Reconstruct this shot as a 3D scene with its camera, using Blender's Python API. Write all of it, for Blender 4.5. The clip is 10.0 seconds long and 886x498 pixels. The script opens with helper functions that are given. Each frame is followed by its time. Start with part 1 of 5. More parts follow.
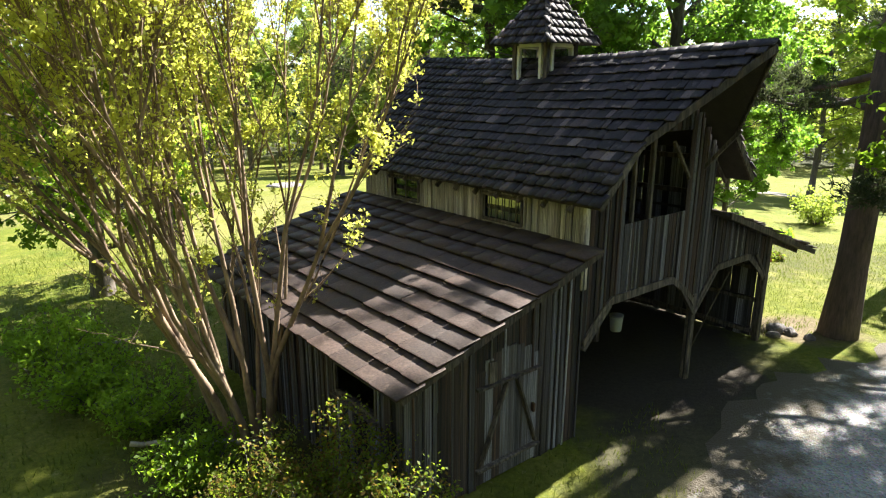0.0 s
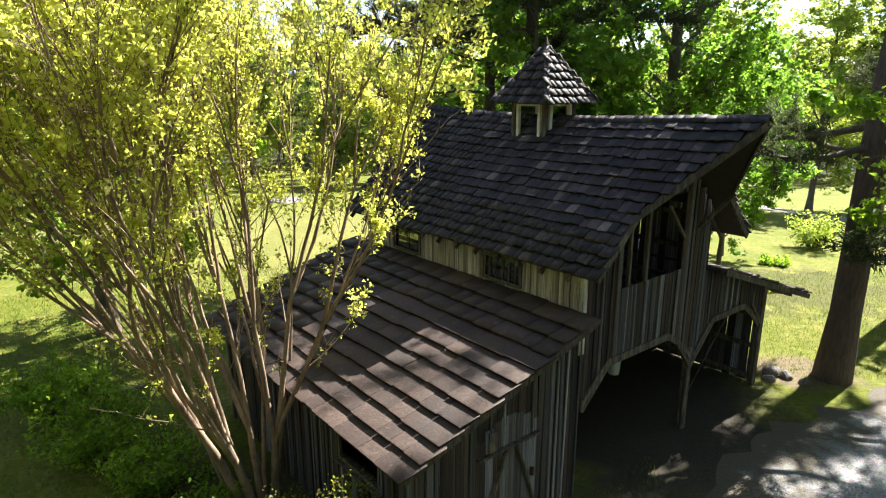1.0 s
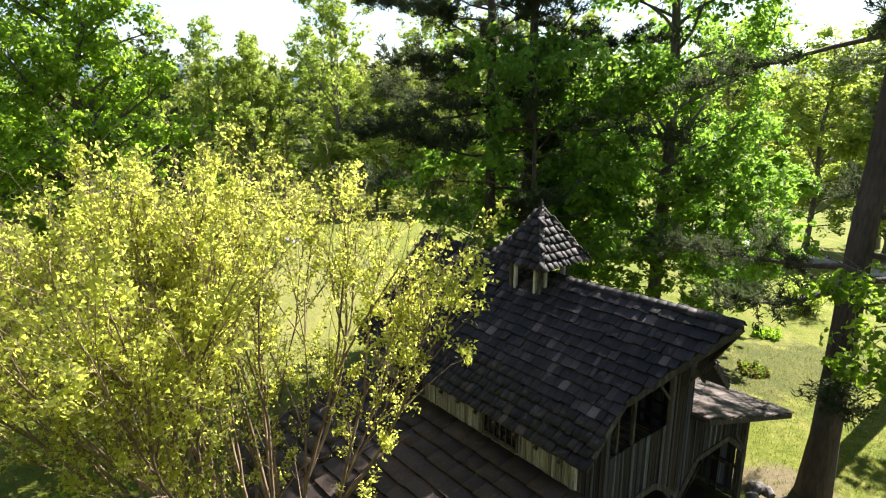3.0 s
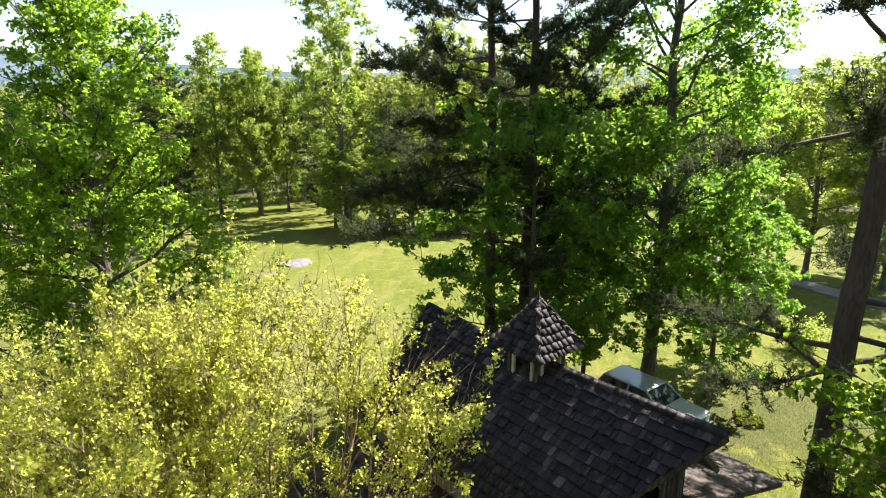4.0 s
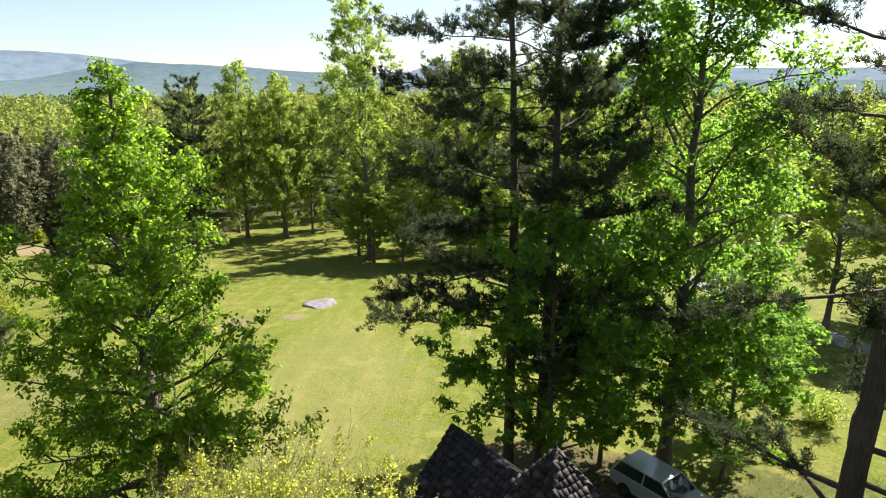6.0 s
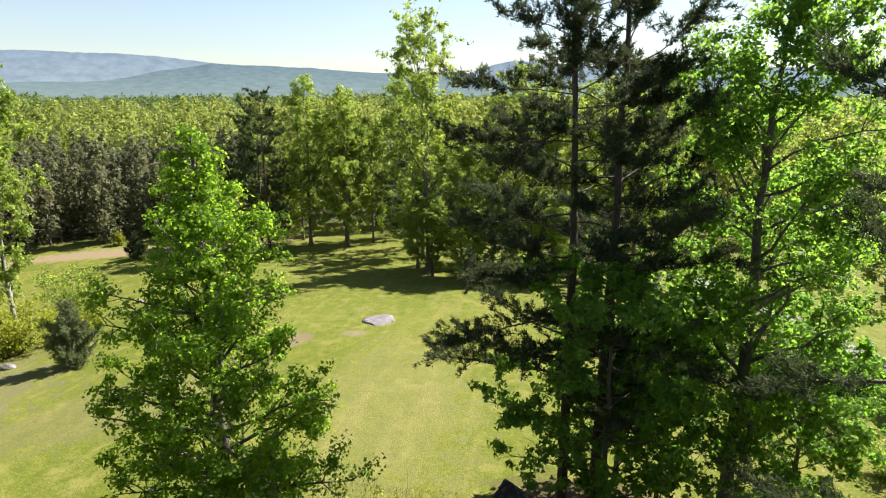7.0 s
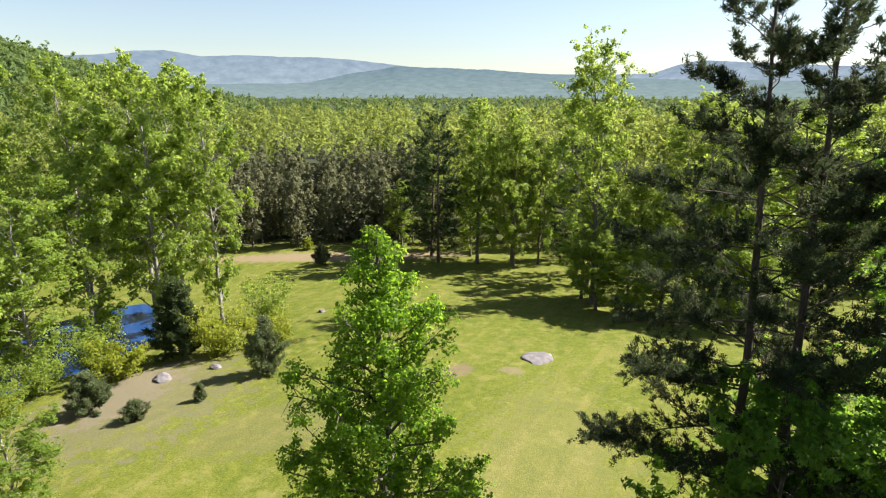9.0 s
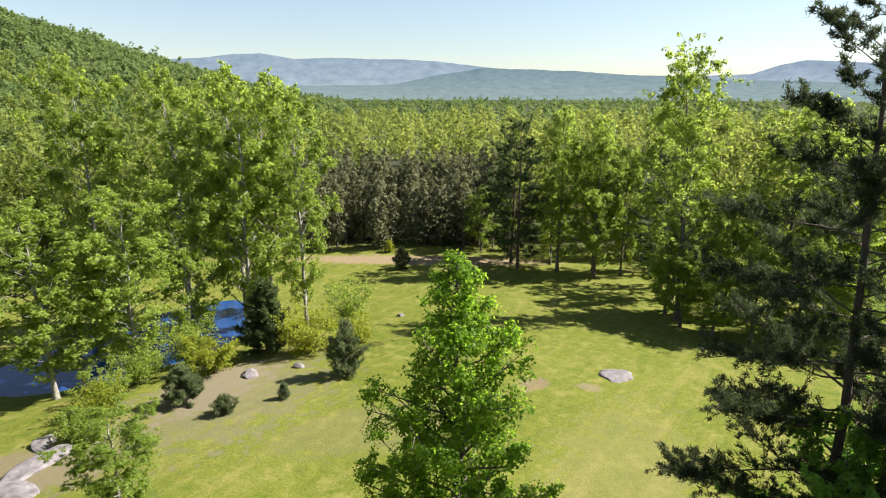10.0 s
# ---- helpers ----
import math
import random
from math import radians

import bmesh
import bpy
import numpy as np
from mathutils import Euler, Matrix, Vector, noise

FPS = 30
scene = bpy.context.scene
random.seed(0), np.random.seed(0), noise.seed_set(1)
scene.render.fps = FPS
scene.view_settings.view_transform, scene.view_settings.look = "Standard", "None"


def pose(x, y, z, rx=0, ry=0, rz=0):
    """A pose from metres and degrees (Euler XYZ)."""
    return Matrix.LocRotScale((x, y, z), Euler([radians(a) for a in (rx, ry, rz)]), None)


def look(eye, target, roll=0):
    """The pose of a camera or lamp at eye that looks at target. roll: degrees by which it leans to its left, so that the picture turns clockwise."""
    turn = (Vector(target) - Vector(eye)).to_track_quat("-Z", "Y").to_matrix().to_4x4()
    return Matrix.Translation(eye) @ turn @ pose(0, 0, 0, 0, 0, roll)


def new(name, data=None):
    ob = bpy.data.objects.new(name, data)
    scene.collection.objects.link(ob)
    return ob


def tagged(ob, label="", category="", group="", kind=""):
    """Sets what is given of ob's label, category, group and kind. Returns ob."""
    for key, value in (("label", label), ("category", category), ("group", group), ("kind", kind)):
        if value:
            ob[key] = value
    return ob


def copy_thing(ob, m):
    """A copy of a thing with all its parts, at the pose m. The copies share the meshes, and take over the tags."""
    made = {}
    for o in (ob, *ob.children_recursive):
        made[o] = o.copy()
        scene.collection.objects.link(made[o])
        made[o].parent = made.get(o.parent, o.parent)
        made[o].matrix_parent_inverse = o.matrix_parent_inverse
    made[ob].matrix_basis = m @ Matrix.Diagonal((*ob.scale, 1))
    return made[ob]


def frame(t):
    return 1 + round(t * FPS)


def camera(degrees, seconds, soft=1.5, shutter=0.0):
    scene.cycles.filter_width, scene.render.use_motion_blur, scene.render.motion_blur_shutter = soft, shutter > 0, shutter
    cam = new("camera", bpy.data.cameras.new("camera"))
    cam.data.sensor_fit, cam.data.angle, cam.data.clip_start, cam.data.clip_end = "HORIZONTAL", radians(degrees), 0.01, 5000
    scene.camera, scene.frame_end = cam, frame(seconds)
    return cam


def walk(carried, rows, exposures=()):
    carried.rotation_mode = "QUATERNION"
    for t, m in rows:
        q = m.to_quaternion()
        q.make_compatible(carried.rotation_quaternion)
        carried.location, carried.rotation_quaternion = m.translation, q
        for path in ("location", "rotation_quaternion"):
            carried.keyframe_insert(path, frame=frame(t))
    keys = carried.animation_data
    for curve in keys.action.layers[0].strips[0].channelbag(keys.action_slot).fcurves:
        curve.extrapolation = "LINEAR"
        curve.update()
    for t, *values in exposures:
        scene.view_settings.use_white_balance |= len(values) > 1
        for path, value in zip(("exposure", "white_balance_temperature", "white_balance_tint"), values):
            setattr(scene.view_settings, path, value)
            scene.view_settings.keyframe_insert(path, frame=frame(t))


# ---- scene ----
# A drone rises straight up beside a weathered barn, then turns left over a meadow.
# seconds, x, y, z, yaw, pitch
cam = camera(71.0, 10.0, soft=1.15)
PATH = [
    (0, 0.065, 0.048, 6.391, 0.91, -14.79),
    (0.5, 0.054, 0.061, 7.009, 0.86, -14.67),
    (1, 0.042, 0.071, 7.580, 0.90, -14.61),
    (1.5, 0.023, 0.059, 8.302, 0.88, -14.66),
    (2, 0.014, 0.050, 9.214, 0.88, -14.73),
    (2.5, 0.017, 0.031, 10.200, 1.00, -14.78),
    (2.7, 0.023, 0.021, 10.621, 1.04, -14.77),
    (3.8, 0.097, -0.064, 13.058, 1.38, -14.67),
    (4.5, 0.067, -0.057, 14.662, 1.42, -14.70),
    (5.2, -0.005, -0.030, 16.059, 1.61, -14.76),
    (6.3, -0.015, -0.032, 18.292, 4.64, -14.75),
    (7, -0.036, -0.030, 19.667, 8.92, -14.75),
    (7.5, -0.029, -0.016, 20.634, 12.91, -14.72),
    (8, -0.044, 0.011, 21.632, 16.92, -14.71),
    (8.5, -0.062, 0.035, 22.558, 20.80, -14.70),
    (9, -0.076, 0.042, 23.360, 24.53, -14.71),
    (9.5, -0.098, 0.034, 23.869, 28.27, -14.67),
    (10, -0.128, 0.018, 24.255, 32.05, -14.59),
]
walk(cam, [(t, pose(x, y, z, 90 + pitch, 0, yaw)) for t, x, y, z, yaw, pitch in PATH],
     exposures=[(0, 2.46), (1.5, 2.24), (2.7, 2.12), (4.5, 1.92), (6.5, 1.61), (8.5, 1.54), (10.0, 1.5)])

# ---------------------------------------------------------------- light
SUN_AZ, SUN_EL = radians(47.5), radians(43)          # azimuth clockwise from +y
sun_dir = Vector((math.sin(SUN_AZ) * math.cos(SUN_EL), math.cos(SUN_AZ) * math.cos(SUN_EL), math.sin(SUN_EL)))
world = bpy.data.worlds.new("sky")
scene.world = world
world.use_nodes = True
sky = world.node_tree.nodes.new("ShaderNodeTexSky")
sky.sky_type, sky.sun_disc = "NISHITA", False
sky.sun_elevation, sky.sun_rotation = SUN_EL, SUN_AZ
sky.air_density, sky.dust_density, sky.ozone_density = 1.0, 0.25, 3.2
pale_sky = world.node_tree.nodes.new("ShaderNodeHueSaturation")     # a milky spring sky
pale_sky.inputs["Saturation"].default_value, pale_sky.inputs["Value"].default_value = 0.76, 1.06
world.node_tree.links.new(sky.outputs[0], pale_sky.inputs["Color"])
world.node_tree.links.new(pale_sky.outputs[0], world.node_tree.nodes["Background"].inputs[0])
world.node_tree.nodes["Background"].inputs[1].default_value = 0.051
sun = new("sun", bpy.data.lights.new("sun", "SUN"))
sun.data.energy, sun.data.angle, sun.data.color = 5.0, radians(0.53), (1.0, 0.955, 0.87)
sun.matrix_world = look(sun_dir * 200, (0, 0, 0))
scene.view_settings.exposure = 1.5


# ---------------------------------------------------------------- materials
def material(name):
    m = bpy.data.materials.new(name)
    m.use_nodes = True
    return m, m.node_tree, m.node_tree.nodes["Principled BSDF"]


def node(nt, kind, **inputs):
    n = nt.nodes.new("ShaderNode" + kind)
    for key, value in inputs.items():
        n.inputs[key.replace("_", " ")].default_value = value
    return n


def ramp(nt, fac, *stops):
    r = nt.nodes.new("ShaderNodeValToRGB")
    el = r.color_ramp.elements
    while len(el) < len(stops):
        el.new(0.5)
    for e, (at, col) in zip(el, stops):
        e.position, e.color = at, (*col, 1) if len(col) == 3 else col
    nt.links.new(fac, r.inputs[0])
    return r.outputs[0]


def mixed(nt, fac, a, b, how="MIX"):
    m = nt.nodes.new("ShaderNodeMix")
    m.data_type, m.blend_type = "RGBA", how
    for slot, v in ((0, fac), (6, a), (7, b)):
        if isinstance(v, (int, float)):
            m.inputs[slot].default_value = v
        elif isinstance(v, tuple):
            m.inputs[slot].default_value = (*v, 1)
        else:
            nt.links.new(v, m.inputs[slot])
    return m.outputs[2]


def coords(nt, scale=(1, 1, 1), where="Object", turn=0.0, shift=None):
    t = nt.nodes.new("ShaderNodeTexCoord")
    mp = nt.nodes.new("ShaderNodeMapping")
    mp.inputs["Scale"].default_value = scale
    mp.inputs["Rotation"].default_value = (0, 0, turn)
    nt.links.new(t.outputs[where], mp.inputs[0])
    if shift is not None:
        add = nt.nodes.new("ShaderNodeVectorMath")
        add.operation = "ADD"
        sc = nt.nodes.new("ShaderNodeVectorMath")
        sc.operation = "SCALE"
        sc.inputs[0].default_value = (37.0, 61.0, 23.0)
        nt.links.new(shift, sc.inputs["Scale"])
        nt.links.new(mp.outputs[0], add.inputs[0])
        nt.links.new(sc.outputs[0], add.inputs[1])
        return add.outputs[0]
    return mp.outputs[0]


def noise_of(nt, vec, scale, detail=6.0, rough=0.6):
    n = node(nt, "TexNoise", Scale=scale, Detail=detail, Roughness=rough)
    nt.links.new(vec, n.inputs["Vector"])
    return n.outputs[0]


def world_pos(nt):
    return nt.nodes.new("ShaderNodeNewGeometry").outputs["Position"]


def bump(nt, bsdf, height, strength=0.5, distance=0.02):
    b = node(nt, "Bump", Strength=strength, Distance=distance)
    nt.links.new(height, b.inputs["Height"])
    nt.links.new(b.outputs[0], bsdf.inputs["Normal"])


def wood_mat(name, stops, rough=0.85, stretch=(5.5, 5.5, 0.8), rust=(0.10, 0.048, 0.022)):
    m, nt, b = material(name)
    rnd = nt.nodes.new("ShaderNodeObjectInfo").outputs["Random"]
    v = coords(nt, stretch, shift=rnd)
    grain = noise_of(nt, v, 1.6, 8, 0.7)
    fine = noise_of(nt, coords(nt, tuple(k * 4 for k in stretch), shift=rnd), 2.0, 6, 0.7)
    blot = noise_of(nt, coords(nt, (1.2, 1.2, 0.7), shift=rnd), 1.0, 3)
    streak = noise_of(nt, coords(nt, (stretch[0] * 0.5, stretch[1] * 0.5, 0.5), shift=rnd), 1.3, 4)
    tone = ramp(nt, rnd, *stops)
    tone = mixed(nt, ramp(nt, streak, (0.5, (0, 0, 0)), (0.68, (0.75, 0.75, 0.75))), tone, mixed(nt, 0.5, tone, rust))
    shade = ramp(nt, grain, (0.34, (0.16, 0.15, 0.15)), (0.48, (0.75, 0.75, 0.76)), (0.64, (1.9, 1.88, 1.9)))
    c = mixed(nt, 1.0, tone, shade, "MULTIPLY")
    c = mixed(nt, 0.7, c, ramp(nt, fine, (0.3, (0.5, 0.5, 0.5)), (0.7, (1.4, 1.4, 1.4))), "MULTIPLY")
    c = mixed(nt, ramp(nt, blot, (0.5, (0, 0, 0)), (0.75, (0.45, 0.45, 0.45))), c, (0.05, 0.042, 0.034))
    nt.links.new(c, b.inputs["Base Color"])
    b.inputs["Roughness"].default_value = rough
    bump(nt, b, grain, 0.7, 0.012)
    return m


def shingle_mat(name, stops, pale=(0.17, 0.135, 0.135), bleached=0.5):
    m, nt, b = material(name)
    info = nt.nodes.new("ShaderNodeObjectInfo").outputs["Random"]
    isl = nt.nodes.new("ShaderNodeNewGeometry").outputs["Random Per Island"]
    add = nt.nodes.new("ShaderNodeMath")
    add.operation = "ADD"
    nt.links.new(info, add.inputs[0])
    nt.links.new(isl, add.inputs[1])
    fr = nt.nodes.new("ShaderNodeMath")
    fr.operation = "FRACT"
    nt.links.new(add.outputs[0], fr.inputs[0])
    tone = ramp(nt, fr.outputs[0], *stops)
    pos = world_pos(nt)
    grain = noise_of(nt, pos, 26, 6)
    big = noise_of(nt, pos, 0.9, 5)
    c = mixed(nt, 1.0, tone, ramp(nt, grain, (0.3, (0.5, 0.5, 0.5)), (0.7, (1.25, 1.22, 1.2))), "MULTIPLY")
    worn = noise_of(nt, pos, 5.5, 5, 0.7)
    c = mixed(nt, ramp(nt, worn, (0.56, (0, 0, 0)), (0.70, (bleached,) * 3)), c, pale)
    c = mixed(nt, ramp(nt, big, (0.5, (0, 0, 0)), (0.72, (0.45, 0.45, 0.45))), c, (0.030, 0.025, 0.024))
    nt.links.new(c, b.inputs["Base Color"])
    b.inputs["Roughness"].default_value = 0.75
    bump(nt, b, grain, 0.6, 0.01)
    return m


def leaf_mat(name, dark, light, through_col, share=0.45, rough=0.5):
    m, nt, b = material(name)
    isl = nt.nodes.new("ShaderNodeNewGeometry").outputs["Random Per Island"]
    rnd = nt.nodes.new("ShaderNodeObjectInfo").outputs["Random"]
    big = noise_of(nt, world_pos(nt), 0.35, 3)
    c = mixed(nt, isl, dark, light)
    c = mixed(nt, ramp(nt, big, (0.35, (0, 0, 0)), (0.7, (0.6, 0.6, 0.6))), c, light)
    broad = noise_of(nt, world_pos(nt), 0.075, 2)
    c = mixed(nt, ramp(nt, broad, (0.38, (0.6, 0.6, 0.6)), (0.6, (0, 0, 0))), c, dark)
    hs = node(nt, "HueSaturation")
    mr = node(nt, "MapRange", To_Min=0.82, To_Max=1.18)
    nt.links.new(rnd, mr.inputs[0])
    nt.links.new(mr.outputs[0], hs.inputs["Value"])
    nt.links.new(c, hs.inputs["Color"])
    nt.links.new(hs.outputs[0], b.inputs["Base Color"])
    b.inputs["Roughness"].default_value = rough
    b.inputs["Specular IOR Level"].default_value = 0.15
    tr = nt.nodes.new("ShaderNodeBsdfTranslucent")
    tcol = mixed(nt, isl, tuple(v * 0.7 for v in through_col), through_col)
    nt.links.new(tcol, tr.inputs[0])
    mix = nt.nodes.new("ShaderNodeMixShader")
    mix.inputs[0].default_value = share
    nt.links.new(b.outputs[0], mix.inputs[1])
    nt.links.new(tr.outputs[0], mix.inputs[2])
    nt.links.new(mix.outputs[0], nt.nodes["Material Output"].inputs[0])
    return m


def rough_mat(name, a, b_, scale, rough=0.9, strength=0.6, distance=0.03, detail_scale=None, where="world"):
    m, nt, b = material(name)
    pos = world_pos(nt) if where == "world" else coords(nt)
    n1 = noise_of(nt, pos, scale, 8)
    n2 = noise_of(nt, pos, detail_scale or scale * 9, 6, 0.7)
    c = mixed(nt, ramp(nt, n1, (0.3, (0, 0, 0)), (0.7, (1, 1, 1))), a, b_)
    c = mixed(nt, 0.8, c, ramp(nt, n2, (0.3, (0.55, 0.55, 0.55)), (0.7, (1.3, 1.3, 1.3))), "MULTIPLY")
    nt.links.new(c, b.inputs["Base Color"])
    b.inputs["Roughness"].default_value = rough
    bump(nt, b, n2, strength, distance)
    return m


def bark_mat(name, a, b_, stretch=(9, 9, 1.6), strength=0.9):
    m, nt, b = material(name)
    v = coords(nt, stretch)
    n1 = noise_of(nt, v, 1.5, 8, 0.7)
    n2 = noise_of(nt, world_pos(nt), 0.8, 3)
    c = mixed(nt, ramp(nt, n1, (0.35, (0, 0, 0)), (0.65, (1, 1, 1))), a, b_)
    c = mixed(nt, 0.6, c, ramp(nt, n2, (0.3, (0.6, 0.6, 0.6)), (0.7, (1.3, 1.3, 1.25))), "MULTIPLY")
    nt.links.new(c, b.inputs["Base Color"])
    b.inputs["Roughness"].default_value = 0.9
    bump(nt, b, n1, strength, 0.04)
    return m


def plain_mat(name, col, rough=0.5, metal=0.0, coat=0.0, grime=0.25, scale=6):
    m, nt, b = material(name)
    n = noise_of(nt, coords(nt), scale, 6)
    c = mixed(nt, ramp(nt, n, (0.4, (0, 0, 0)), (0.8, (grime,) * 3)), col, tuple(v * 0.45 for v in col))
    nt.links.new(c, b.inputs["Base Color"])
    b.inputs["Roughness"].default_value, b.inputs["Metallic"].default_value = rough, metal
    b.inputs["Coat Weight"].default_value = coat
    return m


def ground_mat():
    m, nt, b = material("meadow_grass")
    pos = world_pos(nt)
    fine = noise_of(nt, pos, 9, 8, 0.75)
    mid = noise_of(nt, pos, 0.9, 6)
    wide = noise_of(nt, pos, 0.07, 4)
    stretched = nt.nodes.new("ShaderNodeMapping")       # mowing lines
    stretched.inputs["Scale"].default_value = (0.9, 0.06, 1)
    stretched.inputs["Rotation"].default_value = (0, 0, radians(-8))
    nt.links.new(pos, stretched.inputs[0])
    mow = noise_of(nt, stretched.outputs[0], 1.0, 3)
    c = mixed(nt, ramp(nt, mid, (0.32, (0, 0, 0)), (0.68, (1, 1, 1))), (0.079, 0.106, 0.011), (0.138, 0.148, 0.019))
    c = mixed(nt, ramp(nt, wide, (0.4, (0, 0, 0)), (0.65, (0.600, 0.600, 0.600))), c, (0.145, 0.157, 0.025))
    c = mixed(nt, ramp(nt, mow, (0.5, (0, 0, 0)), (0.68, (0.55, 0.55, 0.55))), c, (0.20, 0.180, 0.054))
    c = mixed(nt, 0.75, c, ramp(nt, fine, (0.3, (0.45, 0.5, 0.45)), (0.7, (1.35, 1.3, 1.3))), "MULTIPLY")
    clump = noise_of(nt, pos, 5.5, 9, 0.85)
    c = mixed(nt, 0.85, c, ramp(nt, clump, (0.36, (0.55, 0.62, 0.5)), (0.5, (1, 1, 1)), (0.66, (1.45, 1.38, 1.4))), "MULTIPLY")

    worn = noise_of(nt, pos, 0.45, 7, 0.75)
    c = mixed(nt, ramp(nt, worn, (0.53, (0, 0, 0)), (0.64, (0.5, 0.5, 0.5))), c, (0.21, 0.190, 0.062))
    c = mixed(nt, ramp(nt, worn, (0.36, (0.45, 0.45, 0.45)), (0.46, (0, 0, 0))), c, (0.068, 0.102, 0.011))

    fleck = noise_of(nt, pos, 2.6, 9, 0.85)
    c = mixed(nt, ramp(nt, fleck, (0.57, (0, 0, 0)), (0.67, (0.75, 0.75, 0.75))), c, (0.27, 0.25, 0.13))

    def patch(col, at, radii, turn=0.0, ragged=0.9, amount=1.0):
        nonlocal c
        mp = nt.nodes.new("ShaderNodeMapping")
        mp.vector_type = "TEXTURE"
        mp.inputs["Location"].default_value = (*at, 0)
        mp.inputs["Rotation"].default_value = (0, 0, turn)
        mp.inputs["Scale"].default_value = (*radii, 1e4)
        nt.links.new(pos, mp.inputs[0])
        ln = nt.nodes.new("ShaderNodeVectorMath")
        ln.operation = "LENGTH"
        nt.links.new(mp.outputs[0], ln.inputs[0])
        add = node(nt, "Math")
        add.operation = "MULTIPLY_ADD"
        nt.links.new(mid, add.inputs[0])
        add.inputs[1].default_value = ragged
        nt.links.new(ln.outputs["Value"], add.inputs[2])
        mr = node(nt, "MapRange", From_Min=0.8 + ragged * 0.5, From_Max=1.15 + ragged * 0.5, To_Min=amount, To_Max=0.0)
        nt.links.new(add.outputs[0], mr.inputs[0])
        cc = mixed(nt, 0.8, col, ramp(nt, fine, (0.3, (0.6, 0.6, 0.6)), (0.7, (1.3, 1.3, 1.3))), "MULTIPLY")
        c = mixed(nt, mr.outputs[0], c, cc)

    patch((0.192, 0.152, 0.096), (-15.9, 50.4), (1.3, 0.9), 0.0, 1.8, 0.7)                    # bare soil by the rock slab
    patch((0.176, 0.132, 0.080), (-20.7, 48.2), (1.3, 1.8), 0.0, 1.6, 0.8)
    patch((0.200, 0.180, 0.070), (-9, 36), (5, 13), radians(10), 3.4, 0.4)
    patch((0.152, 0.136, 0.056), (-27, 34), (4, 9), radians(-40), 2.2, 0.5)
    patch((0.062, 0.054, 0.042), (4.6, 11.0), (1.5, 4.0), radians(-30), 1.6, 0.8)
    patch((0.165, 0.142, 0.085), (-44, 33), (8.5, 11), radians(15), 3.2, 0.6)
    patch((0.195, 0.158, 0.115), (-47, 34), (4.2, 7.5), radians(15), 3.2, 0.7)
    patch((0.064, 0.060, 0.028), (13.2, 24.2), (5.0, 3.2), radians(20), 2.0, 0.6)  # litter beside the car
    patch((0.17, 0.135, 0.09), (-46, 17), (6, 3.5), radians(20), 1.8, 0.8)      # bank of the pond
    patch((0.22, 0.165, 0.10), (-64, 93), (24, 3.8), radians(28), 1.6, 0.95)  # dry strip before the woods
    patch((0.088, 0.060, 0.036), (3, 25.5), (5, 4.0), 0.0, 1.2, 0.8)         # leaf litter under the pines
    patch((0.15, 0.115, 0.075), (9.6, 15.9), (1.5, 1.1), 0.0, 1.4, 0.9)
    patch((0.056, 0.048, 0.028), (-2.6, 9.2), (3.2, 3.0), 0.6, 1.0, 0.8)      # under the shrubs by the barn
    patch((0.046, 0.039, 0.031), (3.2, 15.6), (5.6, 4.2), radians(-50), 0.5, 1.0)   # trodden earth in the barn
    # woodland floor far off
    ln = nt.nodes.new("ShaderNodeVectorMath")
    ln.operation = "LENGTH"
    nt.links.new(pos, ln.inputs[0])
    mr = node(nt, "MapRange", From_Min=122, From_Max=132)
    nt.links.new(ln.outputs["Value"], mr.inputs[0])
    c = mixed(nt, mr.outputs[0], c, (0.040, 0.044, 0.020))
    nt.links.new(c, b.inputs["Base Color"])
    b.inputs["Roughness"].default_value = 0.95
    b.inputs["Specular IOR Level"].default_value = 0.15
    bump(nt, b, fine, 0.8, 0.06)
    return m


def gravel_mat(name, a, b_):
    m, nt, b = material(name)
    pos = world_pos(nt)
    vor = node(nt, "TexVoronoi", Scale=28.0)
    nt.links.new(pos, vor.inputs["Vector"])
    big = noise_of(nt, pos, 0.6, 5)
    c = mixed(nt, ramp(nt, big, (0.35, (0, 0, 0)), (0.65, (1, 1, 1))), a, b_)
    c = mixed(nt, 0.7, c, vor.outputs["Color"], "SOFT_LIGHT")
    hs = node(nt, "HueSaturation", Saturation=0.45)
    nt.links.new(c, hs.inputs["Color"])
    at = nt.nodes.new("ShaderNodeAttribute")
    at.attribute_name = "edge"
    add = node(nt, "Math")
    add.operation = "MULTIPLY_ADD"
    nt.links.new(noise_of(nt, pos, 1.3, 6), add.inputs[0])
    add.inputs[1].default_value = 1.3
    nt.links.new(at.outputs["Fac"], add.inputs[2])
    mr = node(nt, "MapRange", From_Min=1.22, From_Max=1.5)
    nt.links.new(add.outputs[0], mr.inputs[0])
    c = mixed(nt, mr.outputs[0], hs.outputs[0], (0.085, 0.07, 0.048))
    nt.links.new(c, b.inputs["Base Color"])
    b.inputs["Roughness"].default_value = 0.9
    bump(nt, b, vor.outputs["Distance"], 0.8, 0.03)
    return m


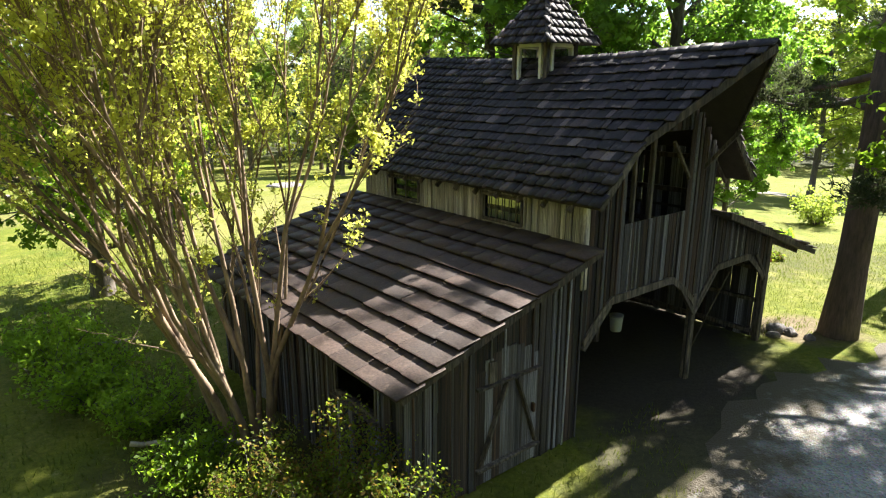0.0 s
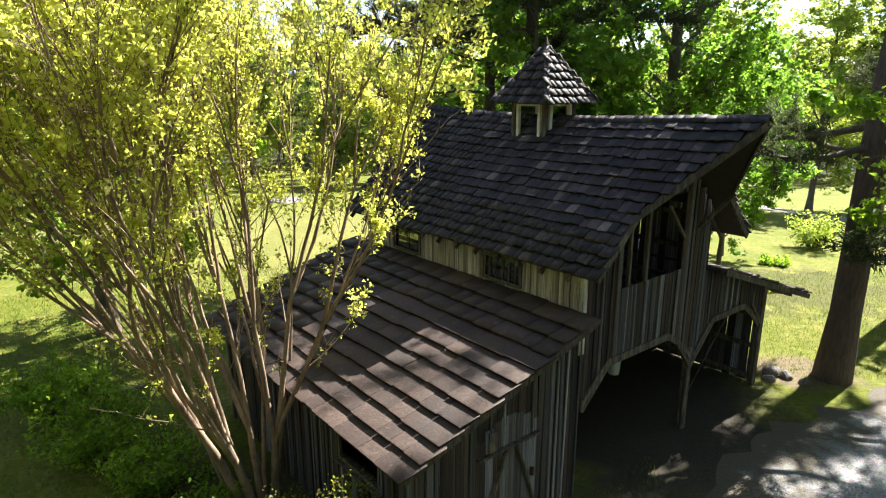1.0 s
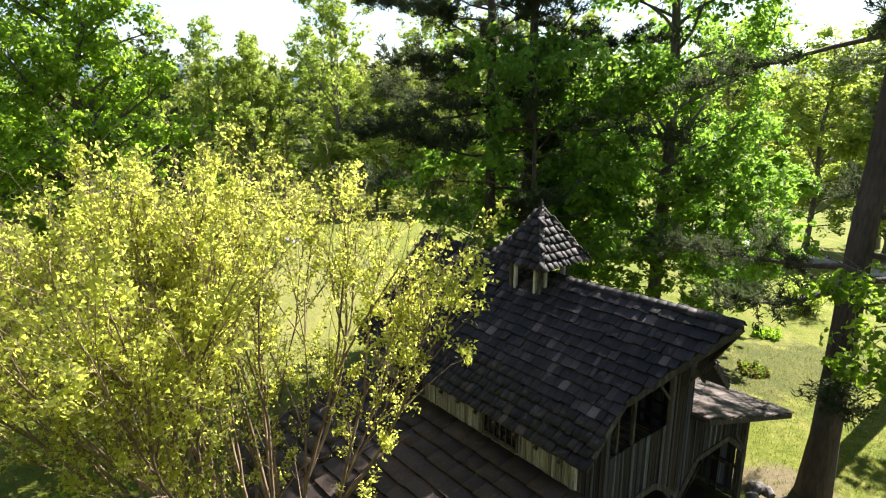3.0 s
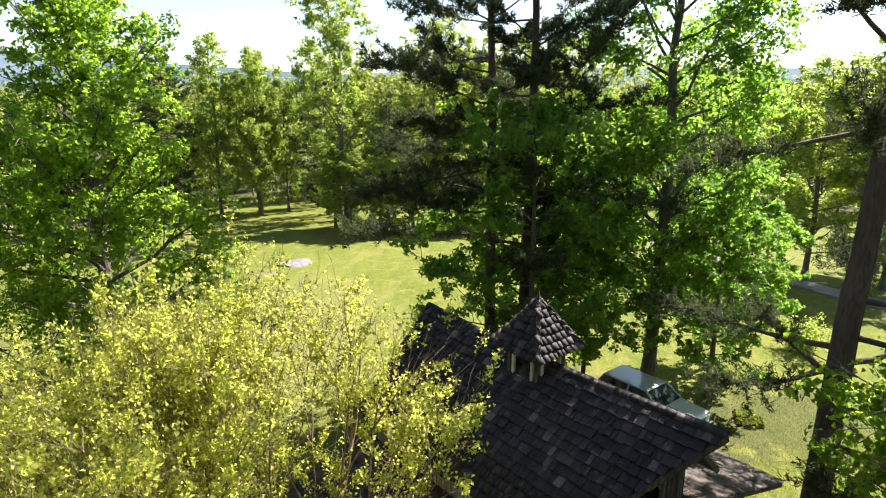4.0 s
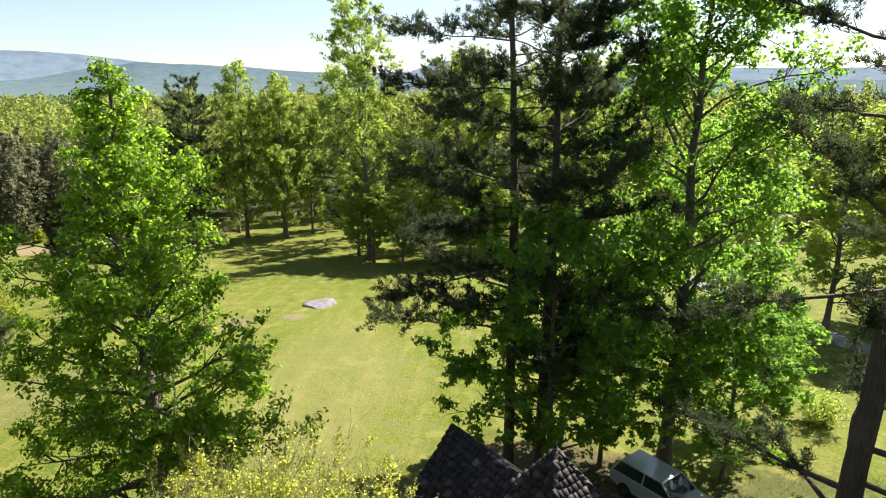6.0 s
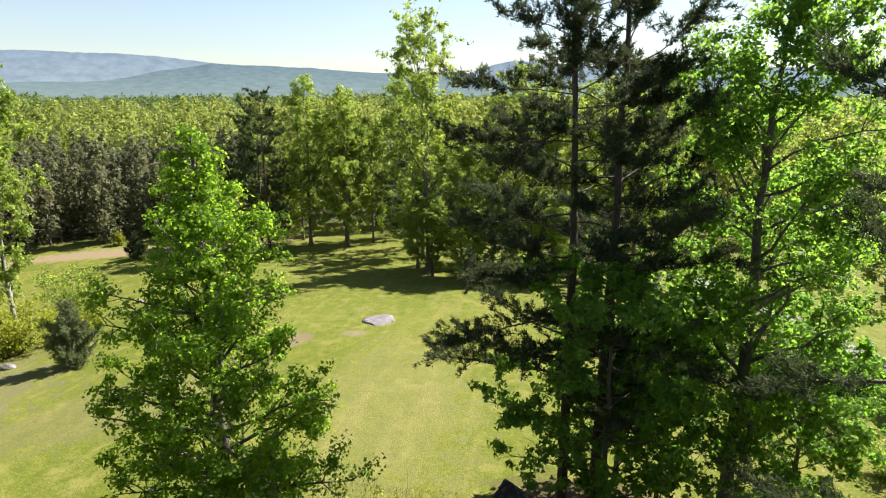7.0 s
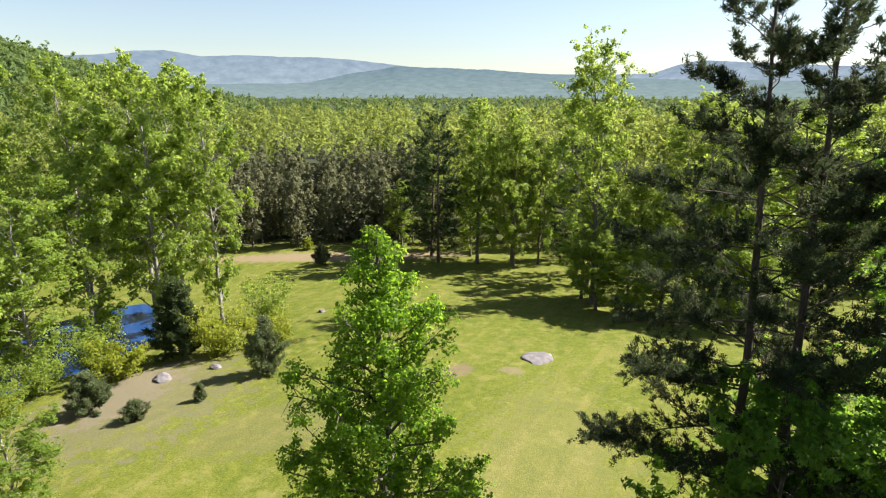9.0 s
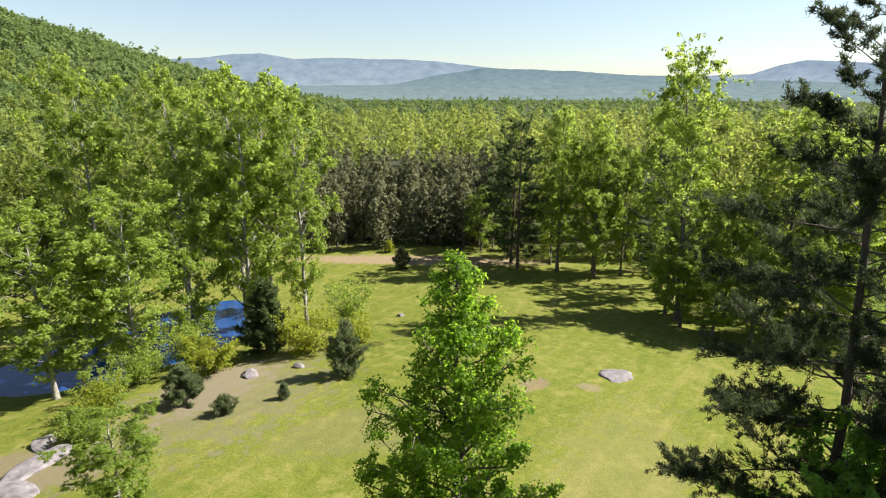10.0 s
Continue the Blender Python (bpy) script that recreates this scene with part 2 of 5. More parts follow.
# Distance haze is painted in: the slopes glow blue, paler towards the foot.
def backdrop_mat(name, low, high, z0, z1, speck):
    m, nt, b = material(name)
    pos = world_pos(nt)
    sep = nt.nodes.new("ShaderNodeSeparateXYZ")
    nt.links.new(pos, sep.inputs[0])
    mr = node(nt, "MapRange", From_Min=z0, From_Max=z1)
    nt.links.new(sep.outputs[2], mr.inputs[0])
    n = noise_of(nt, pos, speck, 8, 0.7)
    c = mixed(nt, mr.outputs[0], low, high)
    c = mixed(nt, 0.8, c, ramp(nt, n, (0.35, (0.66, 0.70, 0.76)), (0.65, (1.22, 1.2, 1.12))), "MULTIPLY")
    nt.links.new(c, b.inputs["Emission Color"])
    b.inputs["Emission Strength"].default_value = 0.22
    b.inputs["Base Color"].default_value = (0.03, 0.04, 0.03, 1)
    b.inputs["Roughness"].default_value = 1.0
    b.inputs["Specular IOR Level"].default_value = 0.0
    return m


GRASS = ground_mat()
GRAVEL = gravel_mat("gravel", (0.15, 0.145, 0.152), (0.28, 0.27, 0.275))
ROAD_GRAVEL = gravel_mat("road_gravel", (0.135, 0.118, 0.108), (0.235, 0.21, 0.195))
BOARD = wood_mat("weathered_board", ((0.0, (0.009, 0.008, 0.010)), (0.25, (0.022, 0.020, 0.022)), (0.42, (0.056, 0.030, 0.020)), (0.58, (0.048, 0.045, 0.048)),
                                     (0.78, (0.080, 0.079, 0.088)), (0.92, (0.18, 0.18, 0.205)), (1.0, (0.34, 0.34, 0.38))))
TIMBER = wood_mat("old_timber", ((0.0, (0.060, 0.050, 0.042)), (1.0, (0.110, 0.092, 0.074))), 0.85, (10, 10, 1.5))
INNER = wood_mat("inner_board", ((0.0, (0.115, 0.086, 0.058)), (1.0, (0.216, 0.158, 0.101))))
# boards lightened to stand in for sunlight falling on the loft floor
LOFT = wood_mat("loft_board", ((0.0, (0.26, 0.19, 0.10)), (1.0, (0.40, 0.30, 0.17))), 0.85, (7, 1.0, 7))
# silvered by weather, then lightened for the bright light on the clerestory
PALE_BOARD = wood_mat("silvered_lit_board", ((0.0, (0.16, 0.14, 0.12)), (0.4, (0.30, 0.27, 0.23)), (1.0, (0.46, 0.43, 0.39))))
SHAKE = shingle_mat("roof_shake", ((0.0, (0.007, 0.005, 0.007)), (0.5, (0.017, 0.012, 0.015)), (0.85, (0.036, 0.025, 0.030)), (0.96, (0.085, 0.063, 0.066)), (1.0, (0.17, 0.135, 0.135))))
SHAKE_LOW = shingle_mat("low_roof_shake", ((0.0, (0.034, 0.020, 0.016)), (0.5, (0.051, 0.031, 0.024)), (1.0, (0.078, 0.049, 0.039))), (0.14, 0.098, 0.080), 0.45)
DECK = rough_mat("roof_deck", (0.03, 0.026, 0.024), (0.055, 0.045, 0.04), 4)
WHITE = plain_mat("old_white_paint", (0.62, 0.60, 0.55), 0.6, grime=0.7)
BARK = bark_mat("grey_bark", (0.075, 0.06, 0.048), (0.17, 0.145, 0.12))
BARK_PINE = bark_mat("pine_bark", (0.055, 0.040, 0.032), (0.13, 0.09, 0.07))
BARK_TAN = bark_mat("smooth_tan_bark", (0.105, 0.068, 0.044), (0.30, 0.215, 0.145), (3, 3, 1.2), 0.3)
BARK_PALE = bark_mat("pale_bark", (0.16, 0.14, 0.12), (0.36, 0.34, 0.31), (6, 6, 2), 0.5)
LEAF_GUM = leaf_mat("sweetgum_leaf", (0.034, 0.076, 0.009), (0.122, 0.192, 0.023), (0.47, 0.72, 0.05), 0.52)
LEAF_MAPLE = leaf_mat("maple_leaf", (0.036, 0.082, 0.016), (0.112, 0.185, 0.036), (0.42, 0.72, 0.075), 0.48)
LEAF_CRAPE = leaf_mat("crape_leaf", (0.110, 0.140, 0.028), (0.265, 0.262, 0.062), (0.82, 0.85, 0.15), 0.62)
LEAF_POPLAR = leaf_mat("poplar_leaf", (0.066, 0.108, 0.020), (0.225, 0.280, 0.060), (0.60, 0.74, 0.11), 0.48)
LEAF_SHRUB = leaf_mat("shrub_leaf", (0.050, 0.095, 0.014), (0.150, 0.175, 0.030), (0.36, 0.48, 0.04))
LEAF_RUSSET = leaf_mat("russet_leaf", (0.072, 0.061, 0.014), (0.173, 0.115, 0.036), (0.396, 0.282, 0.053), 0.4)
LEAF_YELLOW = leaf_mat("yellow_shrub_leaf", (0.150, 0.185, 0.022), (0.270, 0.295, 0.040), (0.60, 0.64, 0.07), 0.45)
LEAF_WOODS = leaf_mat("woodland_leaf", (0.074, 0.104, 0.026), (0.200, 0.225, 0.060), (0.50, 0.56, 0.11), 0.46, 0.75)
# green paled and blued, so the hill's haze sits in the leaf colour
LEAF_HILL_HAZED = leaf_mat("hazed_hill_leaf", (0.095, 0.150, 0.052), (0.165, 0.220, 0.075), (0.32, 0.42, 0.11), 0.35, 0.85)
NEEDLE = leaf_mat("pine_needle", (0.020, 0.032, 0.017), (0.066, 0.082, 0.040), (0.15, 0.19, 0.07), 0.24, 0.75)
NEEDLE_DRY = leaf_mat("dull_needle", (0.060, 0.066, 0.034), (0.150, 0.135, 0.075), (0.18, 0.17, 0.07), 0.25, 0.85)
CEDAR = leaf_mat("cedar_foliage", (0.070, 0.095, 0.042), (0.180, 0.205, 0.100), (0.22, 0.27, 0.09), 0.3, 0.8)
GRASSBLADE = leaf_mat("grass_blade", (0.060, 0.092, 0.016), (0.150, 0.160, 0.040), (0.25, 0.30, 0.05), 0.35, 0.8)
STRAW = leaf_mat("dry_grass", (0.085, 0.095, 0.025), (0.190, 0.175, 0.065), (0.22, 0.22, 0.06), 0.3, 0.8)
LEAF_RED = leaf_mat("dark_red_leaf", (0.045, 0.022, 0.014), (0.120, 0.055, 0.036), (0.22, 0.08, 0.04), 0.3)
NEEDLE_FAR = leaf_mat("far_pine_needle", (0.030, 0.050, 0.020), (0.095, 0.118, 0.048), (0.16, 0.22, 0.07), 0.25, 0.8)
NEEDLE_STAND = leaf_mat("plantation_needle", (0.080, 0.088, 0.048), (0.170, 0.166, 0.092), (0.26, 0.27, 0.11), 0.33, 0.9)
ROCK = rough_mat("granite", (0.085, 0.074, 0.074), (0.27, 0.24, 0.245), 1.3, 0.85, 0.9, 0.06)


# ---------------------------------------------------------------- mesh helpers
def mesh_of(name, verts, faces, mats):
    """verts (n,3); faces: an (m,k) array, all of one size."""
    verts, faces = np.asarray(verts, np.float32), np.asarray(faces, np.int32)
    me = bpy.data.meshes.new(name)
    me.vertices.add(len(verts))
    me.vertices.foreach_set("co", verts.ravel())
    k = faces.shape[1]
    me.loops.add(faces.size)
    me.loops.foreach_set("vertex_index", faces.ravel())
    me.polygons.add(len(faces))
    me.polygons.foreach_set("loop_start", np.arange(0, faces.size, k, dtype=np.int32))
    me.update(calc_edges=True)
    for m in mats if isinstance(mats, (list, tuple)) else (mats,):
        me.materials.append(m)
    return me


def smooth(me):
    me.polygons.foreach_set("use_smooth", np.ones(len(me.polygons), bool))
    return me


def put(name, me, parent=None, label="", at=None):
    ob = new(name, me)
    if parent is not None:
        ob.parent = parent
    if at is not None:
        ob.matrix_basis = at
    if label:
        ob["label"] = label
    return ob


def part(name, bm, mat, parent, label=""):
    me = bpy.data.meshes.new(name)
    bm.to_mesh(me)
    bm.free()
    me.materials.append(mat)
    return put(name, me, parent, label)


def box(bm, lo, hi, bevel=0.0):
    lo, hi = Vector(lo), Vector(hi)
    r = bmesh.ops.create_cube(bm, size=1.0, matrix=Matrix.Translation((lo + hi) / 2) @ Matrix.Diagonal((*(hi - lo), 1)))
    if bevel:
        es = list({e for v in r["verts"] for e in v.link_edges})
        bmesh.ops.bevel(bm, geom=es, offset=bevel, segments=1, affect="EDGES")
    return bm


def beam(bm, a, b, w, d, up=(0, 0, 1)):
    """A squared timber from a to b."""
    a, b = Vector(a), Vector(b)
    q = (b - a).to_track_quat("Z", "Y")
    m = Matrix.Translation((a + b) / 2) @ q.to_matrix().to_4x4() @ Matrix.Diagonal((w, d, (b - a).length, 1))
    r = bmesh.ops.create_cube(bm, size=1.0, matrix=m)
    es = list({e for v in r["verts"] for e in v.link_edges})
    bmesh.ops.bevel(bm, geom=es, offset=min(w, d) * 0.12, segments=1, affect="EDGES")
    return bm


def prism(bm, outline, lift):
    """A slab: outline of 3D points, thickened by the vector lift."""
    vs = [bm.verts.new(p) for p in outline]
    ws = [bm.verts.new(Vector(p) + Vector(lift)) for p in outline]
    bm.faces.new(vs)
    bm.faces.new(ws[::-1])
    n = len(vs)
    for i in range(n):
        bm.faces.new((vs[i], ws[i], ws[(i + 1) % n], vs[(i + 1) % n]))
    bmesh.ops.recalc_face_normals(bm, faces=bm.faces)
    return bm


def thing(name, label, category, at=(0, 0, 0), turn=0.0, group="", kind=""):
    ob = new(name)
    ob.empty_display_size = 0.2
    ob.matrix_basis = pose(*at, 0, 0, turn)
    return tagged(ob, label, category, group, kind)


# ---------------------------------------------------------------- ground
def step(a, b, v):
    k = np.clip((v - a) / (b - a), 0, 1)
    return k * k * (3 - 2 * k)


def height(x, y):
    """The lie of the land: level by the barn, falling to a meadow and a pond, woods, then a hill on one side."""
    x, y = np.asarray(x, float), np.asarray(y, float)
    d = np.hypot(x, y)
    z = -7.5 * step(16, 125, d) - 1.2 * step(30, 60, -x) * step(90, 40, y)
    z = z - 9 * step(200, 900, d)
    az = np.degrees(np.arctan2(-x, y))                  # to the left of +y
    rise = np.interp(az, [40, 46, 50, 53, 55.5, 59, 62.5, 66, 70, 80, 100, 130], [0, 15, 33, 42, 49, 61, 73, 84, 96, 106, 90, 0])
    z = z + rise * step(230, 640, d)
    z = z - 1.3 * np.exp(-(((x + 67) / 9) ** 2 + ((y - 38) / 17) ** 2) ** 2)   # bed of the pond
    z = z + 0.05 * np.sin(x * 0.31 + 1) * np.sin(y * 0.27) * step(14, 30, d)
    return z


def hz(x, y):
    return float(height(x, y))


def make_ground():
    rad = np.concatenate([[0.01], np.linspace(2, 140, 90), np.geomspace(145, 4600, 50)])
    az = np.linspace(0, 2 * np.pi, 193)[:-1]
    R, A = np.meshgrid(rad, az, indexing="ij")
    X, Y = R * np.sin(A), R * np.cos(A)
    V = np.stack([X, Y, height(X, Y)], -1).reshape(-1, 3)
    n, m = len(rad), len(az)
    i, j = np.meshgrid(np.arange(n - 1), np.arange(m), indexing="ij")
    j2 = (j + 1) % m
    F = np.stack([i * m + j, i * m + j2, (i + 1) * m + j2, (i + 1) * m + j], -1).reshape(-1, 4)[:, ::-1]
    return tagged(put("ground", smooth(mesh_of("ground", V, F, GRASS))), "mown yellow-green meadow sloping gently to the woods", "ground", kind="structure")


make_ground()


def strip(name, mid, widths, mat, lift, label, category, seed=1):
    """A sheet that follows a line over the ground, with ragged edges."""
    mid = np.array(mid, float)
    s = np.r_[0, np.cumsum(np.hypot(*np.diff(mid, axis=0).T))]
    t = np.arange(0, s[-1], 0.35)
    px, py, pw = (np.interp(t, s, v) for v in (mid[:, 0], mid[:, 1], np.array(widths, float)))
    for _ in range(12):
        for a in (px, py, pw):
            a[1:-1] = (a[:-2] + a[1:-1] * 2 + a[2:]) / 4
    tx, ty = np.gradient(px), np.gradient(py)
    ln = np.hypot(tx, ty)
    nx, ny = -ty / ln, tx / ln
    rows = []
    cols = 13
    for k in range(cols):
        f = k / (cols - 1) * 2 - 1
        rag = np.array([noise.noise((a * 1.1, f * 3 + seed, 0)) + 0.6 * noise.noise((a * 4, f * 5 + seed, 2)) for a in t]) * 0.9 * (abs(f) > 0.9)
        w = pw / 2 * f + rag * np.sign(f)
        x, y = px + nx * w, py + ny * w
        rows.append(np.stack([x, y, height(x, y) + lift * (1 - 0.8 * (abs(f) > 0.95))], -1))
    V = np.stack(rows, 1).reshape(-1, 3)
    i, j = np.meshgrid(np.arange(len(t) - 1), np.arange(cols - 1), indexing="ij")
    F = np.stack([i * cols + j, i * cols + j + 1, (i + 1) * cols + j + 1, (i + 1) * cols + j], -1).reshape(-1, 4)[:, ::-1]
    me = smooth(mesh_of(name, V, F, mat))
    me.attributes.new("edge", "FLOAT", "POINT").data.foreach_set("value", np.tile(np.abs(np.linspace(-1, 1, cols)), len(t)).astype(np.float32))
    return tagged(put(name, me), label, category, kind="structure")


strip("gravel_yard", [(6.6, -3), (7.4, 3), (8.4, 8.4), (11.2, 11.4), (17, 13.4), (28, 15.0)], [9, 9.4, 8.8, 6.4, 6.0, 6], GRAVEL, 0.035,
      "pale gravel yard in front of the barn", "gravel")
strip("road", [(20, 86), (25.5, 67), (28, 54.5), (30.5, 45.5), (36, 36), (50, 29)], [4.0, 3.6, 3.6, 3.8, 4, 4], ROAD_GRAVEL, 0.05, "pale gravel lane crossing the grass beyond the barn", "road", 5)


def make_pond():
    m, nt, b = material("pond_water")
    # the blue of the reflected sky is put into the base colour
    b.inputs["Base Color"].default_value = (0.012, 0.045, 0.15, 1)
    b.inputs["Roughness"].default_value = 0.06
    b.inputs["IOR"].default_value = 1.33
    bump(nt, b, noise_of(nt, world_pos(nt), 2.5, 3), 0.12, 0.02)
    n = 90
    a = np.linspace(0, 2 * np.pi, n + 1)[:-1]
    r = 1 + 0.09 * np.sin(3 * a + 1) + 0.05 * np.sin(7 * a)
    V = np.stack([-67 + 10.5 * r * np.cos(a), 38 + 19 * r * np.sin(a), np.full(n, -6.05)], -1)
    V = np.vstack([V, [[-67, 38, -6.05]]])
    F = np.stack([np.arange(n), (np.arange(n) + 1) % n, np.full(n, n)], -1)
    return tagged(put("pond", mesh_of("pond", V, F, m)), "still pond behind bank trees, reflected sky blue put into its colour", "pond", kind="structure")


make_pond()


def ridge(name, dist, deep, profile, mat, label, rough, seed):
    """A far range of hills: a real slope from its foot to its crest, by azimuth (degrees left of ahead) and crest height."""
    az = np.arange(-75, 120, 0.25)
    crest = np.interp(az, *zip(*profile))
    crest = crest + np.array([rough * (noise.noise((a * 0.35, seed, 0)) + 0.35 * noise.noise((a * 1.9, seed, 3)) + 0.3 * noise.noise((a * 7, seed, 5)) + 0.25 * noise.noise((a * 23, seed, 7))) for a in az])
    rows = []
    for k in range(9):
        f = k / 8
        R = dist + deep * f
        h = -20 + (crest + 20) * (f ** 1.15)
        rows.append(np.stack([-np.sin(np.radians(az)) * R, np.cos(np.radians(az)) * R, h], -1))
    V = np.stack(rows, 1).reshape(-1, 3)
    n, c = len(az), 9
    i, j = np.meshgrid(np.arange(n - 1), np.arange(c - 1), indexing="ij")
    F = np.stack([i * c + j, i * c + j + 1, (i + 1) * c + j + 1, (i + 1) * c + j], -1).reshape(-1, 4)
    return tagged(put(name, smooth(mesh_of(name, V, F, mat))), label, "mountain", kind="structure")


# haze put into the hills' own glowing colours, none in the air
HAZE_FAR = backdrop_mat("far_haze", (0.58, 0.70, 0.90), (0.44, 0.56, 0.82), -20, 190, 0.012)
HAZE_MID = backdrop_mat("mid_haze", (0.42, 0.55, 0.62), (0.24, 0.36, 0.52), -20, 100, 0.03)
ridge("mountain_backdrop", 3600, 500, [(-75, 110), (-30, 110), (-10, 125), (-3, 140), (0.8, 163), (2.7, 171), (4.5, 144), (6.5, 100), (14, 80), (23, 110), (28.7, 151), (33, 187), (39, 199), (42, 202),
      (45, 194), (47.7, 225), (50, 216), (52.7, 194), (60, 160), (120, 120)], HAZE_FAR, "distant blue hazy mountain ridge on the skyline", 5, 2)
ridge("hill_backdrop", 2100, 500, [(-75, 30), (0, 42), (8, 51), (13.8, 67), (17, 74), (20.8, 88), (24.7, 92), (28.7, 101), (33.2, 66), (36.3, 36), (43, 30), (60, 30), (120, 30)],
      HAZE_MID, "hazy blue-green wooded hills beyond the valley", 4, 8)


# ---------------------------------------------------------------- trees
def unit(v):
    return v / np.maximum(np.linalg.norm(v, axis=-1, keepdims=True), 1e-9)


class Wood:
    """Collects tapered limbs as one mesh."""
    def __init__(self):
        self.v, self.f, self.n = [], [], 0

    def limb(self, pts, radii, sides=6):
        pts, radii = np.asarray(pts, float), np.asarray(radii, float)
        d = unit(np.gradient(pts, axis=0))
        ref = np.where(np.abs(d[:, 2:3]) > 0.9, [[1.0, 0, 0]], [[0, 0, 1.0]])
        a = unit(np.cross(d, ref))
        b = np.cross(d, a)
        t = np.linspace(0, 2 * np.pi, sides + 1)[:-1]
        ring = pts[:, None] + radii[:, None, None] * (np.cos(t)[None, :, None] * a[:, None] + np.sin(t)[None, :, None] * b[:, None])
        self.v.append(ring.reshape(-1, 3))
        k = len(pts)
        i, j = np.meshgrid(np.arange(k - 1), np.arange(sides), indexing="ij")
        j2 = (j + 1) % sides
        self.f.append(np.stack([i * sides + j, i * sides + j2, (i + 1) * sides + j2, (i + 1) * sides + j], -1).reshape(-1, 4) + self.n)
        self.n += k * sides

    def mesh(self, name, mat):
        return smooth(mesh_of(name, np.vstack(self.v), np.vstack(self.f), mat))


def leaves(name, mat, centres, size, rs, spread=0.0, up=0.7, narrow=0.62, outward=None, vary=0.35, tri=False, lie=0.6):
    """One folded blade at each centre; lie: how far it turns its face outwards."""
    c = np.asarray(centres, float)
    n = len(c)
    c = c + rs.normal(0, 1, (n, 3)) * spread
    nrm = rs.normal(0, 1, (n, 3)) + [0, 0, up]
    if outward is not None:
        nrm = nrm + outward * lie
    nrm = unit(nrm)
    a = unit(np.cross(nrm, rs.normal(0, 1, (n, 3))))
    b = np.cross(nrm, a)
    ln = (size * (1 + vary * rs.uniform(-1, 1, n)))[:, None]
    if tri:
        V = np.stack([c - a * ln * 0.45, c + b * ln * narrow * 0.6 + a * ln * 0.25, c - b * ln * narrow * 0.6 + a * ln * 0.45], 1)
    else:
        V = np.stack([c - a * ln * 0.5, c + b * ln * narrow * 0.5 + nrm * ln * 0.12 + a * ln * 0.08, c + a * ln * 0.5 - nrm * ln * 0.1, c - b * ln * narrow * 0.5 + nrm * ln * 0.12 + a * ln * 0.08], 1)
    F = np.arange(len(V) * V.shape[1]).reshape(n, -1)
    return mesh_of(name, V.reshape(-1, 3), F, mat)


def tufts(name, mat, centres, dirs, length, rs, count=14, width=0.035):
    """Sprays of needles."""
    c, d = np.asarray(centres, float), np.asarray(dirs, float)
    n = len(c)
    nd = unit(d[:, None] * 0.75 + rs.normal(0, 0.62, (n, count, 3)))
    ln = length * rs.uniform(0.6, 1.15, (n, count, 1))
    side = unit(np.cross(nd, rs.normal(0, 1, (n, count, 3)))) * width
    base = c[:, None] + rs.normal(0, 0.05, (n, count, 3))
    V = np.stack([base - side, base + side, base + nd * ln], 2).reshape(-1, 3)
    return mesh_of(name, V, np.arange(len(V)).reshape(-1, 3), mat)


def curve(p, d, length, k, rs, bend=(0, 0, 0), wob=0.12):
    """A wandering line of k points from p."""
    d = unit(np.asarray(d, float))
    out = [np.asarray(p, float)]
    for i in range(k - 1):
        d = unit(d + np.asarray(bend) / (k - 1) + rs.normal(0, wob, 3))
        out.append(out[-1] + d * length / (k - 1))
    return np.array(out)


